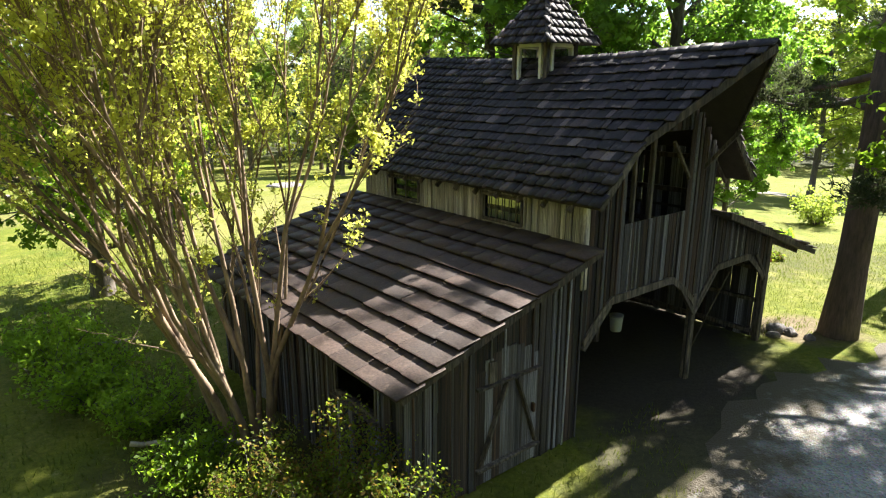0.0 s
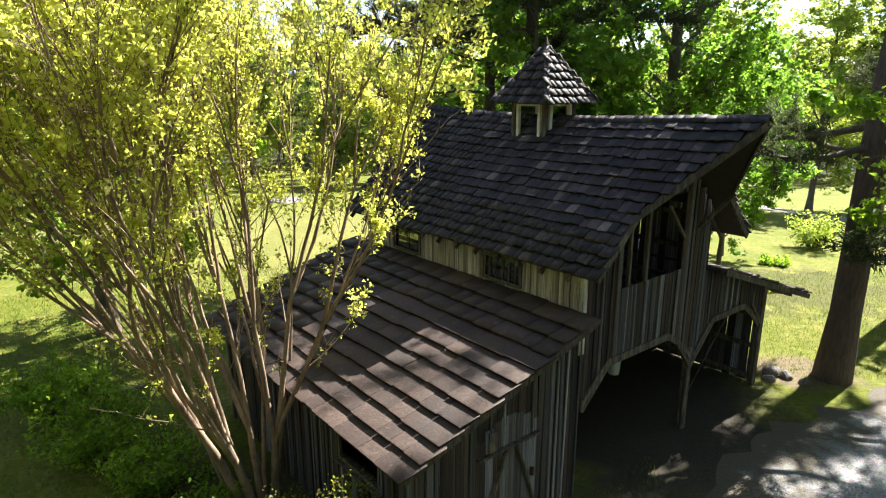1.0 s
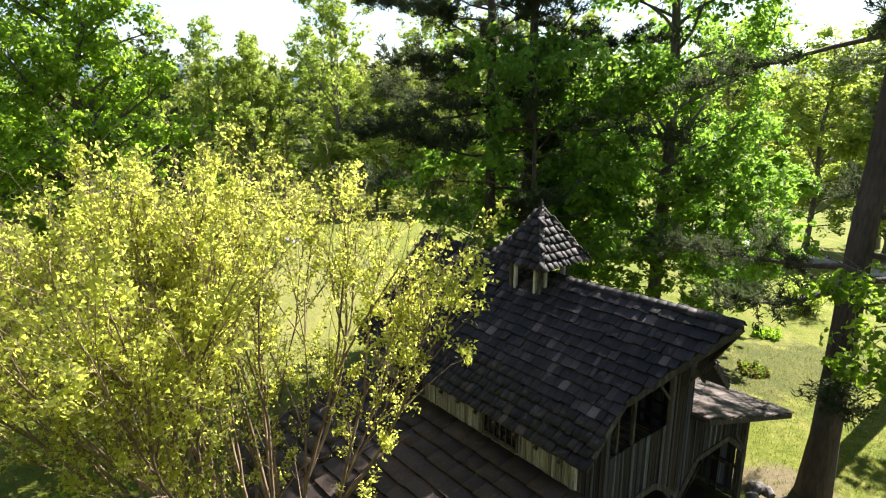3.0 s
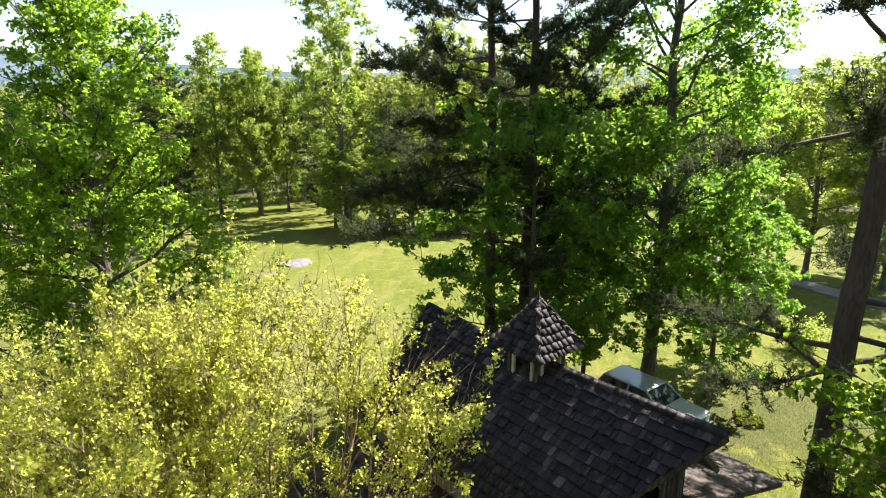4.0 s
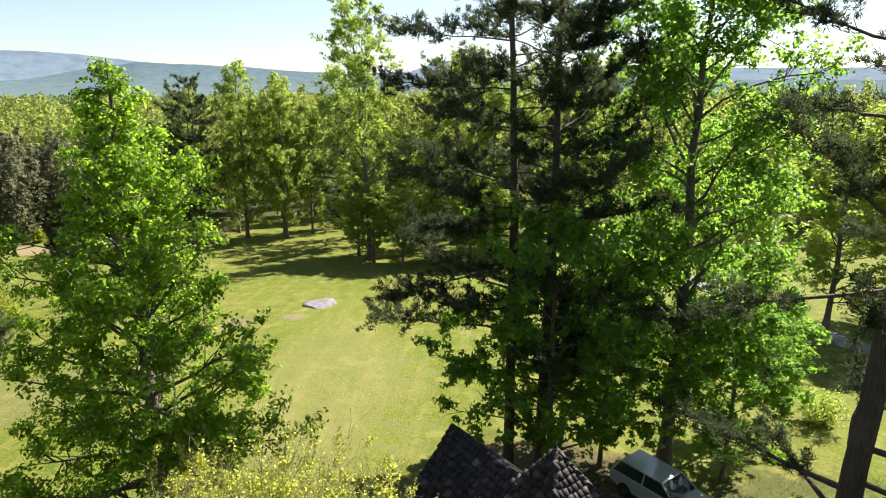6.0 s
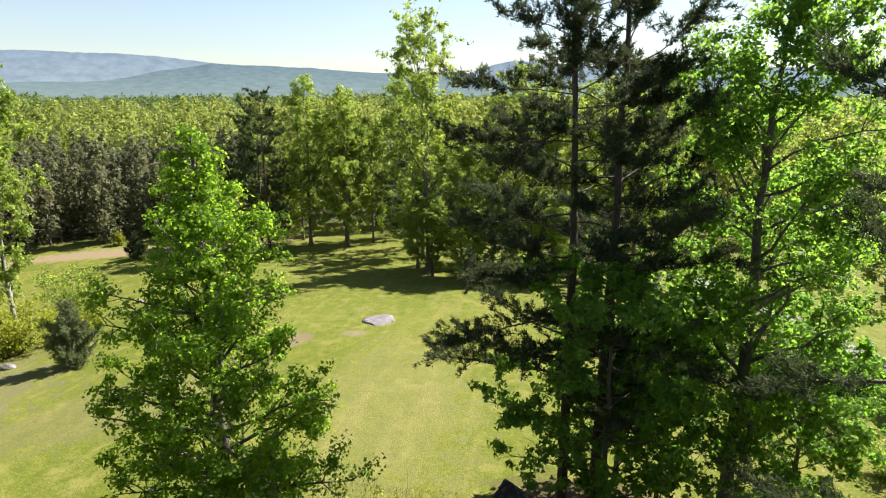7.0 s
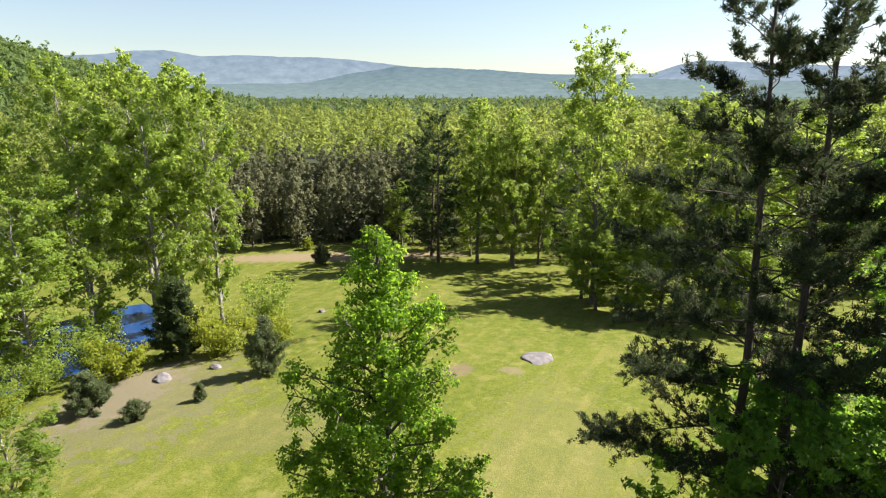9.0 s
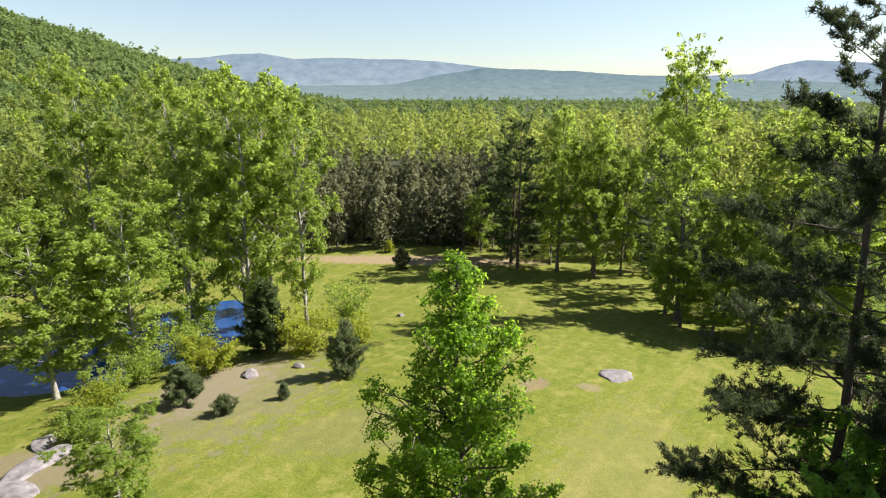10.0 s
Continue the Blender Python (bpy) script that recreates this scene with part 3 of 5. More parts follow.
def broadleaf(seed, h, crown_from, shape, trunk_r, limbs, per_limb, n_leaves, leaf, rise=0.5, wob=0.1, fork=0.0, spread=0.32, lean=(0, 0), top=0.96, sides=6):
    """Trunk, limbs and twigs of a leafy tree, and the places of its leaves. shape: radius over relative height of the crown."""
    rs = np.random.RandomState(seed)
    wood = Wood()
    k = 14
    tz = np.linspace(0, 1, k)
    tr = np.stack([lean[0] * tz ** 1.3 * h + np.cumsum(rs.normal(0, 0.006 * h, k)) * tz, lean[1] * tz ** 1.3 * h + np.cumsum(rs.normal(0, 0.006 * h, k)) * tz, tz * h * top], -1)
    tr[0, 2] = -0.15
    rad = trunk_r * (1 - tz) ** 0.75 + 0.02
    rad[0] *= 1.45
    wood.limb(tr, rad, 9)
    twigs = []
    for i in range(limbs):
        f = crown_from + (1 - crown_from) * ((i + rs.uniform(0, 0.8)) / limbs) ** 0.9 * 0.97
        p = np.array([np.interp(f, tz, tr[:, q]) for q in range(3)])
        ang = i * 2.39996 + rs.normal(0, 0.35)
        rel = (f - crown_from) / (1 - crown_from)
        R = shape(rel) * rs.uniform(0.65, 1.18)
        el = rise * rs.uniform(0.6, 1.3) * (1 + rel * 0.7)
        d = (math.cos(ang), math.sin(ang), el)
        L = R * math.sqrt(1 + 0.5 * el * el)
        line = curve(p, d, max(L, 0.25), 6, rs, (0, 0, 0.12), wob)
        r0 = max(0.018, np.interp(f, tz, rad) * 0.42)
        wood.limb(line, np.linspace(r0, 0.012, 6), sides)
        for j in range(per_limb):
            g = rs.uniform(0.25, 1.0)
            q = np.array([np.interp(g, np.linspace(0, 1, 6), line[:, x]) for x in range(3)])
            dd = unit(line[-1] - line[0]) + rs.normal(0, 0.75, 3) + [0, 0, 0.15]
            tl = max(0.2, L * rs.uniform(0.22, 0.5) * (1.15 - 0.5 * g))
            tw = curve(q, dd, tl, 4, rs, (0, 0, -0.1), 0.18)
            wood.limb(tw, np.linspace(max(0.012, r0 * 0.3), 0.006, 4), 4 if sides > 5 else 3)
            twigs.append(tw)
    twigs = np.array(twigs)
    ln = np.linalg.norm(twigs[:, -1] - twigs[:, 0], axis=1)
    wgt = ln * rs.lognormal(0, 0.7, len(ln))
    wgt /= wgt.sum()
    per = 13
    k = n_leaves // per
    pick = rs.choice(len(twigs), k, p=wgt)
    g = rs.uniform(0.25, 1.08, k) ** 0.8 * 3
    i0 = np.minimum(g.astype(int), 2)
    fr = (g - i0)[:, None]
    hub = twigs[pick, i0] * (1 - fr) + twigs[pick, i0 + 1] * fr + rs.normal(0, spread * 0.6, (k, 3))
    size = spread * rs.uniform(0.6, 1.5, (k, 1))
    way = unit(rs.normal(0, 1, (k, per, 3)) + [0, 0, 0.3])
    c = (hub[:, None] + way * (size * rs.uniform(0.35, 1.1, (k, per)))[..., None] * [1, 1, 0.7]).reshape(-1, 3)
    ax = np.stack([np.interp(c[:, 2], tr[:, 2], tr[:, 0]), np.interp(c[:, 2], tr[:, 2], tr[:, 1]), c[:, 2] - 1], -1)
    return wood, c, unit(way.reshape(-1, 3) + unit(c - ax) * 0.6), rs


def leafy_tree(name, label, at, group="", bark=None, leafmat=None, leaf=0.2, category="tree", turn=0.0, tri=False, **kw):
    wood, c, out, rs = broadleaf(leaf=leaf, **kw)
    t = thing(name, label, category, (at[0], at[1], hz(*at)), turn, group)
    put("trunk", wood.mesh("trunk", bark), t, "bare trunk and limbs")
    put("crown", leaves("crown", leafmat, c, leaf, rs, outward=out, tri=tri, lie=1.7, up=0.5, narrow=0.75), t, "spring leaves")
    return t


def pine_tree(label, at, seed, h, trunk_r, bare, reach, n_limb, lean=(0, 0), group="", needle=NEEDLE, tuft=0.34, per=15, down=-0.12, dens=1.0, gaps=0.0, width=0.035, name="pine_tree", profile=(0.9, 1.0, 0.66, 0.42, 0.14), thin=(0.0, 0.0), skip=(2.0, 2.0, 0.0)):
    """A tall pine: long bare trunk, level limbs in loose tiers, needles in sprays at the twig ends."""
    rs = np.random.RandomState(seed)
    wood = Wood()
    k = 16
    tz = np.linspace(0, 1, k)
    tr = np.stack([lean[0] * tz * h + np.cumsum(rs.normal(0, 0.004 * h, k)) * tz, lean[1] * tz * h + np.cumsum(rs.normal(0, 0.004 * h, k)) * tz, tz * h], -1)
    tr[0, 2] = -0.2
    rad = trunk_r * (1 - tz * 0.92) ** 0.8
    rad[0] *= 1.3
    wood.limb(tr, rad, 10)
    cs, ds = [], []
    for i in range(n_limb):
        f = bare + (1 - bare) * ((i + rs.uniform(0, 0.9)) / n_limb) * 0.985
        rel = (f - bare) / (1 - bare)
        if f < thin[0] and rs.uniform() < thin[1] or skip[0] < f < skip[1] and rs.uniform() < skip[2]:
            continue
        p = np.array([np.interp(f, tz, tr[:, q]) for q in range(3)])
        ang = i * 2.39996 + rs.normal(0, 0.5)
        R = np.interp(rel, [0, 0.15, 0.45, 0.8, 1], profile) * reach * rs.uniform(0.5, 1.2)
        el = np.interp(rel, [0, 0.5, 1], [down, 0.08, 0.5]) + rs.normal(0, 0.1)
        line = curve(p, (math.cos(ang), math.sin(ang), el), R, 7, rs, (0, 0, 0.14), 0.12)
        r0 = max(0.02, np.interp(f, tz, rad) * 0.32)
        wood.limb(line, np.linspace(r0, 0.012, 7), 5)
        for j in range(int(max(3, R * 3.4 * dens))):
            g = rs.uniform(0.3, 1.0) ** 0.8
            if rs.uniform() < gaps:
                continue
            q = np.array([np.interp(g, np.linspace(0, 1, 7), line[:, x]) for x in range(3)])
            dd = unit(line[-1] - line[0]) * 0.8 + rs.normal(0, 0.55, 3) * [1, 1, 0.35] + [0, 0, 0.12]
            tw = curve(q, dd, rs.uniform(0.4, 1.0) * (0.45 + 0.18 * R), 4, rs, (0, 0, 0.25), 0.2)
            wood.limb(tw, np.linspace(0.014, 0.006, 4), 3)
            for g2 in (0.8, 1.3, 1.8, 2.3, 2.7, 3.0, 3.0):
                i2 = min(int(g2), 2)
                cs.append(tw[i2] + (tw[i2 + 1] - tw[i2]) * (g2 - i2) + rs.normal(0, 0.05, 3))
                ds.append(unit(tw[i2 + 1] - tw[i2]) * 0.8 + [0, 0, 0.35])
    t = thing(name, label, "pine tree", (at[0], at[1], hz(*at)), 0.0, group)
    put("trunk", wood.mesh("trunk", BARK_PINE), t, "dark scaly trunk and limbs")
    put("crown", tufts("crown", needle, cs, unit(np.array(ds)), tuft, rs, per, width), t, "dark green needles")
    return t


cone = lambda r: (lambda k: r * float(np.interp(k, [0, 0.12, 0.35, 0.65, 0.85, 1], [0.95, 1.05, 0.94, 0.60, 0.24, 0.04])))
vase = lambda r: (lambda k: r * float(np.interp(k, [0, 0.25, 0.55, 0.8, 1], [0.45, 0.75, 1.0, 0.75, 0.25])))
open_top = lambda r: (lambda k: r * float(np.interp(k, [0, 0.25, 0.55, 0.85, 1], [0.8, 0.95, 1.0, 0.95, 0.55])))
oval = lambda r: (lambda k: r * float(np.interp(k, [0, 0.2, 0.5, 0.8, 1], [0.6, 0.95, 1.0, 0.7, 0.2])))

leafy_tree("sweetgum_tree", "conical sweetgum with fresh bright green leaves standing in the grass", (-11.0, 18.6), bark=BARK, leafmat=LEAF_GUM, leaf=0.135,
           seed=11, h=19.3, crown_from=0.08, shape=cone(4.3), trunk_r=0.26, limbs=105, per_limb=9, n_leaves=64000, rise=0.42, spread=0.25)
leafy_tree("maple_tree", "tall forked maple with translucent yellow-green leaves behind the barn", (9.1, 27.0), bark=BARK, leafmat=LEAF_MAPLE, leaf=0.18,
           seed=23, h=25.5, crown_from=0.15, shape=oval(5.1), trunk_r=0.30, limbs=56, per_limb=11, n_leaves=48000, rise=0.6, spread=0.36, wob=0.18)
understory = leafy_tree("understory_tree", "slim understory maple growing under the pines", (3.2, 24.0), bark=BARK, leafmat=LEAF_MAPLE, leaf=0.21, tri=True,
           seed=31, h=13.4, crown_from=0.18, shape=oval(4.6), trunk_r=0.13, limbs=40, per_limb=9, n_leaves=24000, rise=0.28, spread=0.24)
pine_tree("tall dark pine with long drooping lower limbs", (1.5, 25.3), 41, 27.2, 0.26, 0.22, 6.4, 60, group="pines behind the barn", tuft=0.22, per=12, width=0.022, dens=1.75, thin=(0.36, 0.2), profile=(0.9, 1.0, 0.78, 0.52, 0.22))
pine_tree("tall dark pine beside its twin behind the barn", (3.0, 26.0), 47, 27.8, 0.27, 0.30, 6.0, 54, group="pines behind the barn", tuft=0.22, per=12, width=0.022, dens=1.6, thin=(0.45, 0.3), profile=(0.9, 1.0, 0.8, 0.55, 0.22))
pine_tree("leaning tall pine at the edge of the gravel yard", (10.3, 15.6), 53, 28.0, 0.40, 0.13, 5.8, 74, lean=(0.03, -0.01), group="pines behind the barn", down=-0.02, tuft=0.21, per=9, width=0.019, dens=2.1, thin=(0.40, 0.6), skip=(0.38, 0.64, 0.65), profile=(0.7, 1.0, 0.8, 0.55, 0.25))
pine_tree("tall pine beside the gravel yard", (17.0, 21.8), 57, 25.0, 0.36, 0.52, 5.0, 32, group="pines behind the barn", tuft=0.24, per=9, width=0.02, dens=1.3)


def crape_myrtle():
    """A few smooth stems from one base that fork again and again into a fan of fine twigs."""
    rs = np.random.RandomState(7)
    t = thing("crape_myrtle", "large multi-stemmed crape myrtle with sparse yellow-green new leaves", "tree", (-3.5, 10.0, 0))
    twigs = []

    def grow(wood, p, d, r, level):
        ln = (rs.uniform(1.4, 2.3), rs.uniform(2.0, 2.8), rs.uniform(2.1, 2.9), rs.uniform(1.7, 2.5))[level]
        line = curve(p, d, ln, 6, rs, (0, 0, 0.16), 0.05)
        wood.limb(line, np.linspace(r, r * 0.66, 6), 6 if level < 2 else 4)
        end = unit(line[-1] - line[-2])
        if level < 3:
            for q in range(2 if rs.uniform() < 0.62 else 3):
                side = rs.normal(0, 0.17, 3) * [1, 1, 0.3]
                grow(wood, line[-1], unit(end + side), r * 0.62, level + 1)
        if level == 0:
            return
        for j in range((0, 2, 5, 9)[level]):
            g = rs.randint(2, 6)
            tw = curve(line[g], unit(end + rs.normal(0, 0.30, 3) * [1, 1, 0.5]), rs.uniform(0.7, 1.7), 5, rs, (0, 0, 0.15), 0.10)
            wood.limb(tw, np.linspace(max(0.007, r * 0.3), 0.004, 5), 3)
            twigs.append(tw)
            for q in range(2):
                t3 = curve(tw[rs.randint(1, 5)], unit(tw[-1] - tw[0]) + rs.normal(0, 0.5, 3), rs.uniform(0.35, 0.9), 5, rs, (0, 0, 0.1), 0.14)
                wood.limb(t3, np.linspace(0.006, 0.003, 5), 3)
                twigs.append(t3)

    for i in range(10):
        wood = Wood()
        ang = i * 2.39996 + 0.6
        out = math.sqrt((i + 0.5) / 10)
        p = np.array([0.30 * math.cos(ang) * out, 0.30 * math.sin(ang) * out, -0.05])
        grow(wood, p, unit(np.array([math.cos(ang) * out * 0.40 - 0.09, math.sin(ang) * out * 0.40, 1.0])), rs.uniform(0.055, 0.095), 0)
        put("stem", wood.mesh("stem", BARK_TAN), t, "smooth tan stem with twigs")
    twigs = np.array(twigs)
    per = 16
    k = 96000 // per
    hgt = twigs[:, 3, 2]
    w = np.interp(hgt, [0.5, 2.5, 4.5, 7, 11], [0.18, 0.45, 0.75, 1.0, 0.85]) * rs.lognormal(0, 0.7, len(twigs))
    pick = rs.choice(len(twigs), k, p=w / w.sum())
    g = rs.uniform(0.25, 0.95, (k, 1)) * 4 + rs.uniform(-0.9, 0.6, (k, per))
    g = np.clip(g, 0.3, 4).ravel()
    pick = np.repeat(pick, per)
    i0 = np.minimum(g.astype(int), 3)
    fr = (g - i0)[:, None]
    c = twigs[pick, i0] * (1 - fr) + twigs[pick, i0 + 1] * fr + rs.normal(0, 0.055, (len(pick), 3))
    put("crown", leaves("crown", LEAF_CRAPE, c, 0.074, rs, up=0.3, narrow=0.6, tri=True), t, "small yellow-green leaves")


crape_myrtle()
leafy_tree("dogwood_tree", "small leafy green tree at the edge of the gravel yard", (10.5, 11.5), bark=BARK, leafmat=LEAF_GUM, leaf=0.16,
           seed=37, h=8.4, crown_from=0.50, shape=oval(3.1), trunk_r=0.12, limbs=40, per_limb=9, n_leaves=10000, rise=0.4, spread=0.22)
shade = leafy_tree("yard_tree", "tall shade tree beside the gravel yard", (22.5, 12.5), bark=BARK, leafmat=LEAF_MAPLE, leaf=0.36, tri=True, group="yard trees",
                   seed=39, h=24, crown_from=0.3, shape=oval(6.0), trunk_r=0.35, limbs=40, per_limb=8, n_leaves=12000, rise=0.5, spread=0.5)
copy_thing(shade, pose(27.5, 6.0, hz(27.5, 6.0), 0, 0, 130))
copy_thing(shade, pose(25.5, 22.5, hz(25.5, 22.5), 0, 0, 250))


def shrub(name, label, at, h, r, mat, seed, n=2600, leaf=0.09, group="", second=None, category="shrub", dens=0.3):
    """A twiggy bush of many stems."""
    rs = np.random.RandomState(seed)
    wood = Wood()
    tips = []
    for i in range(26):
        ang = i * 2.39996
        out = math.sqrt((i + 0.5) / 26)
        line = curve((0.12 * r * math.cos(ang), 0.12 * r * math.sin(ang), -0.03), (math.cos(ang) * out * r / h, math.sin(ang) * out * r / h, 1), h * rs.uniform(0.7, 1.1), 5, rs, (math.cos(ang) * 0.2, math.sin(ang) * 0.2, 0), 0.12)
        wood.limb(line, np.linspace(0.014 + 0.008 * h, 0.004, 5), 4)
        for j in range(5):
            q = line[rs.randint(1, 5)]
            tw = curve(q, rs.normal(0, 0.7, 3) + [0, 0, 0.6], h * 0.28, 4, rs)
            wood.limb(tw, np.linspace(0.008, 0.003, 4), 3)
            tips.append(tw)
    tips = np.array(tips)
    pick = rs.randint(0, len(tips), n)
    c = tips[pick, rs.randint(0, 4, n)] + rs.normal(0, 0.09 * h ** 0.5, (n, 3))
    c[:, 2] = np.maximum(c[:, 2], 0.05)
    t = thing(name, label, category, (at[0], at[1], hz(*at)), 0, group)
    put("branchwork", wood.mesh("branchwork", BARK), t)
    cut = int(n * (0.7 if second else 1))
    put("foliage", leaves("foliage", mat, c[:cut], leaf, rs), t)
    if second:
        put("foliage", leaves("foliage", second, c[cut:], leaf, rs), t, "russet young leaves")
    return t


def conifer(name, label, at, h, r, seed, mat=CEDAR, n=1500, per=9, tuft=0.22, category="cedar", group="", width=0.03):
    """A dense cone of upswept sprays, ragged at the outline."""
    rs = np.random.RandomState(seed)
    wood = Wood()
    wood.limb([(0, 0, -0.1), (0, 0, h * 0.5), (0, 0, h * 0.98)], [0.04 * h ** 0.6, 0.025 * h ** 0.6, 0.006], 6)
    cs, ds = [], []
    boughs = 70
    for i in range(boughs):
        f = 0.02 + 0.93 * ((i + rs.uniform(0, 0.9)) / boughs) ** 1.15
        ang = i * 2.39996 + rs.normal(0, 0.3)
        R = r * (1 - f) ** 0.7 * rs.uniform(0.62, 1.25) * np.interp(f, [0, 0.1, 1], [0.8, 1, 1])
        line = curve((0, 0, f * h * 0.94), (math.cos(ang), math.sin(ang), 0.25 + 0.5 * f), max(R, 0.1 * h), 5, rs, (0, 0, 0.5), 0.12)
        wood.limb(line, np.linspace(0.012 + 0.004 * h, 0.004, 5), 4)
        k = max(5, int(n / boughs * 2.2 * R / r))
        g = rs.uniform(0.15, 1.0, k) ** 0.7 * 4
        i0 = np.minimum(g.astype(int), 3)
        fr = (g - i0)[:, None]
        c = line[i0] * (1 - fr) + line[i0 + 1] * fr
        cs.append(c + rs.normal(0, 0.055 * h ** 0.5, (k, 3)))
        ds.append(unit(line[i0 + 1] - line[i0]) + [0, 0, 0.3])
    c, d = np.vstack(cs), np.vstack(ds)
    t = thing(name, label, category, (at[0], at[1], hz(*at)), 0, group)
    put("trunk", wood.mesh("trunk", BARK), t)
    put("foliage", tufts("foliage", mat, c, unit(d), tuft, rs, per, width), t)
    return t


# by the barn
shrub("shrub", "shrub with olive and russet new leaves against the barn corner", (-1.35, 7.1), 1.7, 1.35, LEAF_SHRUB, 3, 15000, 0.06, "barn shrubs", LEAF_RUSSET)
shrub("shrub", "low olive shrub in front of the barn wall", (-2.3, 7.6), 1.35, 1.2, LEAF_SHRUB, 4, 11000, 0.06, "barn shrubs", LEAF_RUSSET)
shrub("shrub", "dark green shrub below the crape myrtle", (-4.2, 9.0), 0.9, 1.1, LEAF_GUM, 5, 3000, 0.08, "barn shrubs")
shrub("shrub", "leafy green shrub below the crape myrtle stems", (-5.8, 10.6), 1.1, 1.2, LEAF_GUM, 6, 3200, 0.09, "barn shrubs")
shrub("shrub", "low bright green leafy sapling on the shaded lawn", (-7.4, 11.6), 1.3, 1.3, LEAF_GUM, 14, 3000, 0.11, "barn shrubs")
shrub("shrub", "low bright green sapling beside the fallen branch", (-9.3, 13.4), 1.2, 1.5, LEAF_GUM, 15, 3000, 0.12, "barn shrubs")
shrub("shrub", "low shrub with dull russet leaves beside the parked car", (12.4, 23.8), 0.42, 1.3, LEAF_SHRUB, 16, 2400, 0.12, "shrubs by the car", LEAF_RED)
shrub("shrub", "small dark shrub in the leaf litter", (15.2, 28.3), 0.45, 1.3, LEAF_GUM, 18, 2000, 0.12, "shrubs by the car")
shrub("shrub", "dark red-leaved bush beyond the yard road", (19.6, 48.5), 2.0, 2.3, LEAF_RED, 19, 3000, 0.17)
shrub("shrub", "lone rounded bush in the sunny grass", (19.3, 32.5), 1.9, 1.5, LEAF_POPLAR, 8, 2600, 0.14)

# meadow and pond side
conifer("cedar", "single grey-green cedar casting a shadow on the meadow", (-37.0, 41.5), 5.8, 2.5, 61, n=1900, tuft=0.26, width=0.026)
conifer("cedar", "dark cedar on the bank of the pond", (-50.0, 43.5), 9.0, 3.6, 62, mat=NEEDLE_FAR, n=3400, tuft=0.36, width=0.045)
conifer("cedar", "low spreading cedar bush on the bank", (-46.2, 30.2), 3.6, 2.3, 63, n=2200)
conifer("small_cedar", "small green cedar bush in the grass", (-40.3, 29.9), 1.5, 1.3, 64, n=460, tuft=0.26, mat=CEDAR)
conifer("small_cedar", "small weathered cedar seedling", (-38.0, 34.4), 1.5, 0.6, 65, n=420, tuft=0.15)
conifer("cedar", "small round cedar at the far edge of the meadow", (-62.5, 86), 4.2, 2.0, 66, n=900, tuft=0.3, mat=NEEDLE)
conifer("small_cedar", "small bright bush before the woods", (-72.5, 95.5), 2.4, 1.4, 67, n=500, tuft=0.3, mat=LEAF_YELLOW)
shrub("shrub", "yellow-green bush beside the pond bank", (-46.0, 45.0), 4.6, 2.6, LEAF_YELLOW, 71, 5200, 0.24)
shrub("shrub", "pale yellow-green bush at the meadow edge", (-43.0, 50.0), 3.2, 2.6, LEAF_YELLOW, 72, 3800, 0.22)
shrub("shrub", "leafy sapling clump on the pond bank", (-51.0, 37.0), 3.6, 2.5, LEAF_YELLOW, 73, 4600, 0.24)
shrub("shrub", "dense green bank shrub before the water", (-55.5, 32.0), 4.2, 2.8, LEAF_POPLAR, 76, 4200, 0.22)
shrub("shrub", "leafy overhanging bank shrub", (-57.0, 38.5), 4.6, 2.8, LEAF_POPLAR, 77, 4200, 0.22)
shrub("shrub", "bright green shrub on the bare bank", (-50.5, 25.0), 3.0, 2.3, LEAF_YELLOW, 78, 3400, 0.22)
shrub("shrub", "low leafy shrub beside the rock ledge", (-47.6, 22.0), 2.2, 1.9, LEAF_POPLAR, 79, 2600, 0.2)
shrub("shrub", "green bank shrub by the water", (-53.5, 27.0), 3.0, 2.0, LEAF_POPLAR, 74, 2600, 0.2)
shrub("shrub", "leafy green shrub at the edge of the trees", (-50.0, 57.0), 5.0, 3.0, LEAF_POPLAR, 75, 3600, 0.24)

# tall trees round the meadow, each kind built once and copied
poplar = leafy_tree("poplar_tree", "very tall tulip poplar with an open airy top", (-14.6, 80.0), bark=BARK, leafmat=LEAF_POPLAR, leaf=0.31, tri=True, group="tall meadow trees",
                    seed=81, h=30.5, crown_from=0.10, shape=open_top(5.8), trunk_r=0.34, limbs=50, per_limb=7, n_leaves=23000, rise=1.1, spread=0.42, wob=0.14, sides=5)
slim = leafy_tree("slim_tree", "slim tall broadleaf tree at the meadow edge", (-38.2, 98.0), bark=BARK, leafmat=LEAF_POPLAR, leaf=0.31, tri=True, group="tall meadow trees",
                  seed=83, h=29, crown_from=0.08, shape=oval(4.6), trunk_r=0.26, limbs=44, per_limb=6, n_leaves=17000, rise=0.8, wob=0.16, spread=0.45, sides=5)
round_tree = leafy_tree("round_tree", "rounded bright green broadleaf tree at the meadow edge", (-31.8, 98.5), bark=BARK, leafmat=LEAF_POPLAR, leaf=0.31, tri=True, group="tall meadow trees",
                        seed=85, h=25, crown_from=0.13, shape=oval(5.0), trunk_r=0.24, limbs=46, per_limb=6, n_leaves=17000, rise=0.6, wob=0.16, spread=0.46, sides=5)
far_pine = pine_tree("dark pine at the far edge of the meadow", (-44.8, 96), 87, 25.5, 0.28, 0.10, 6.6, 84, group="meadow pines", tuft=0.5, per=5, dens=0.5, width=0.07, needle=NEEDLE_FAR, profile=(0.6, 0.8, 1.0, 0.85, 0.4))
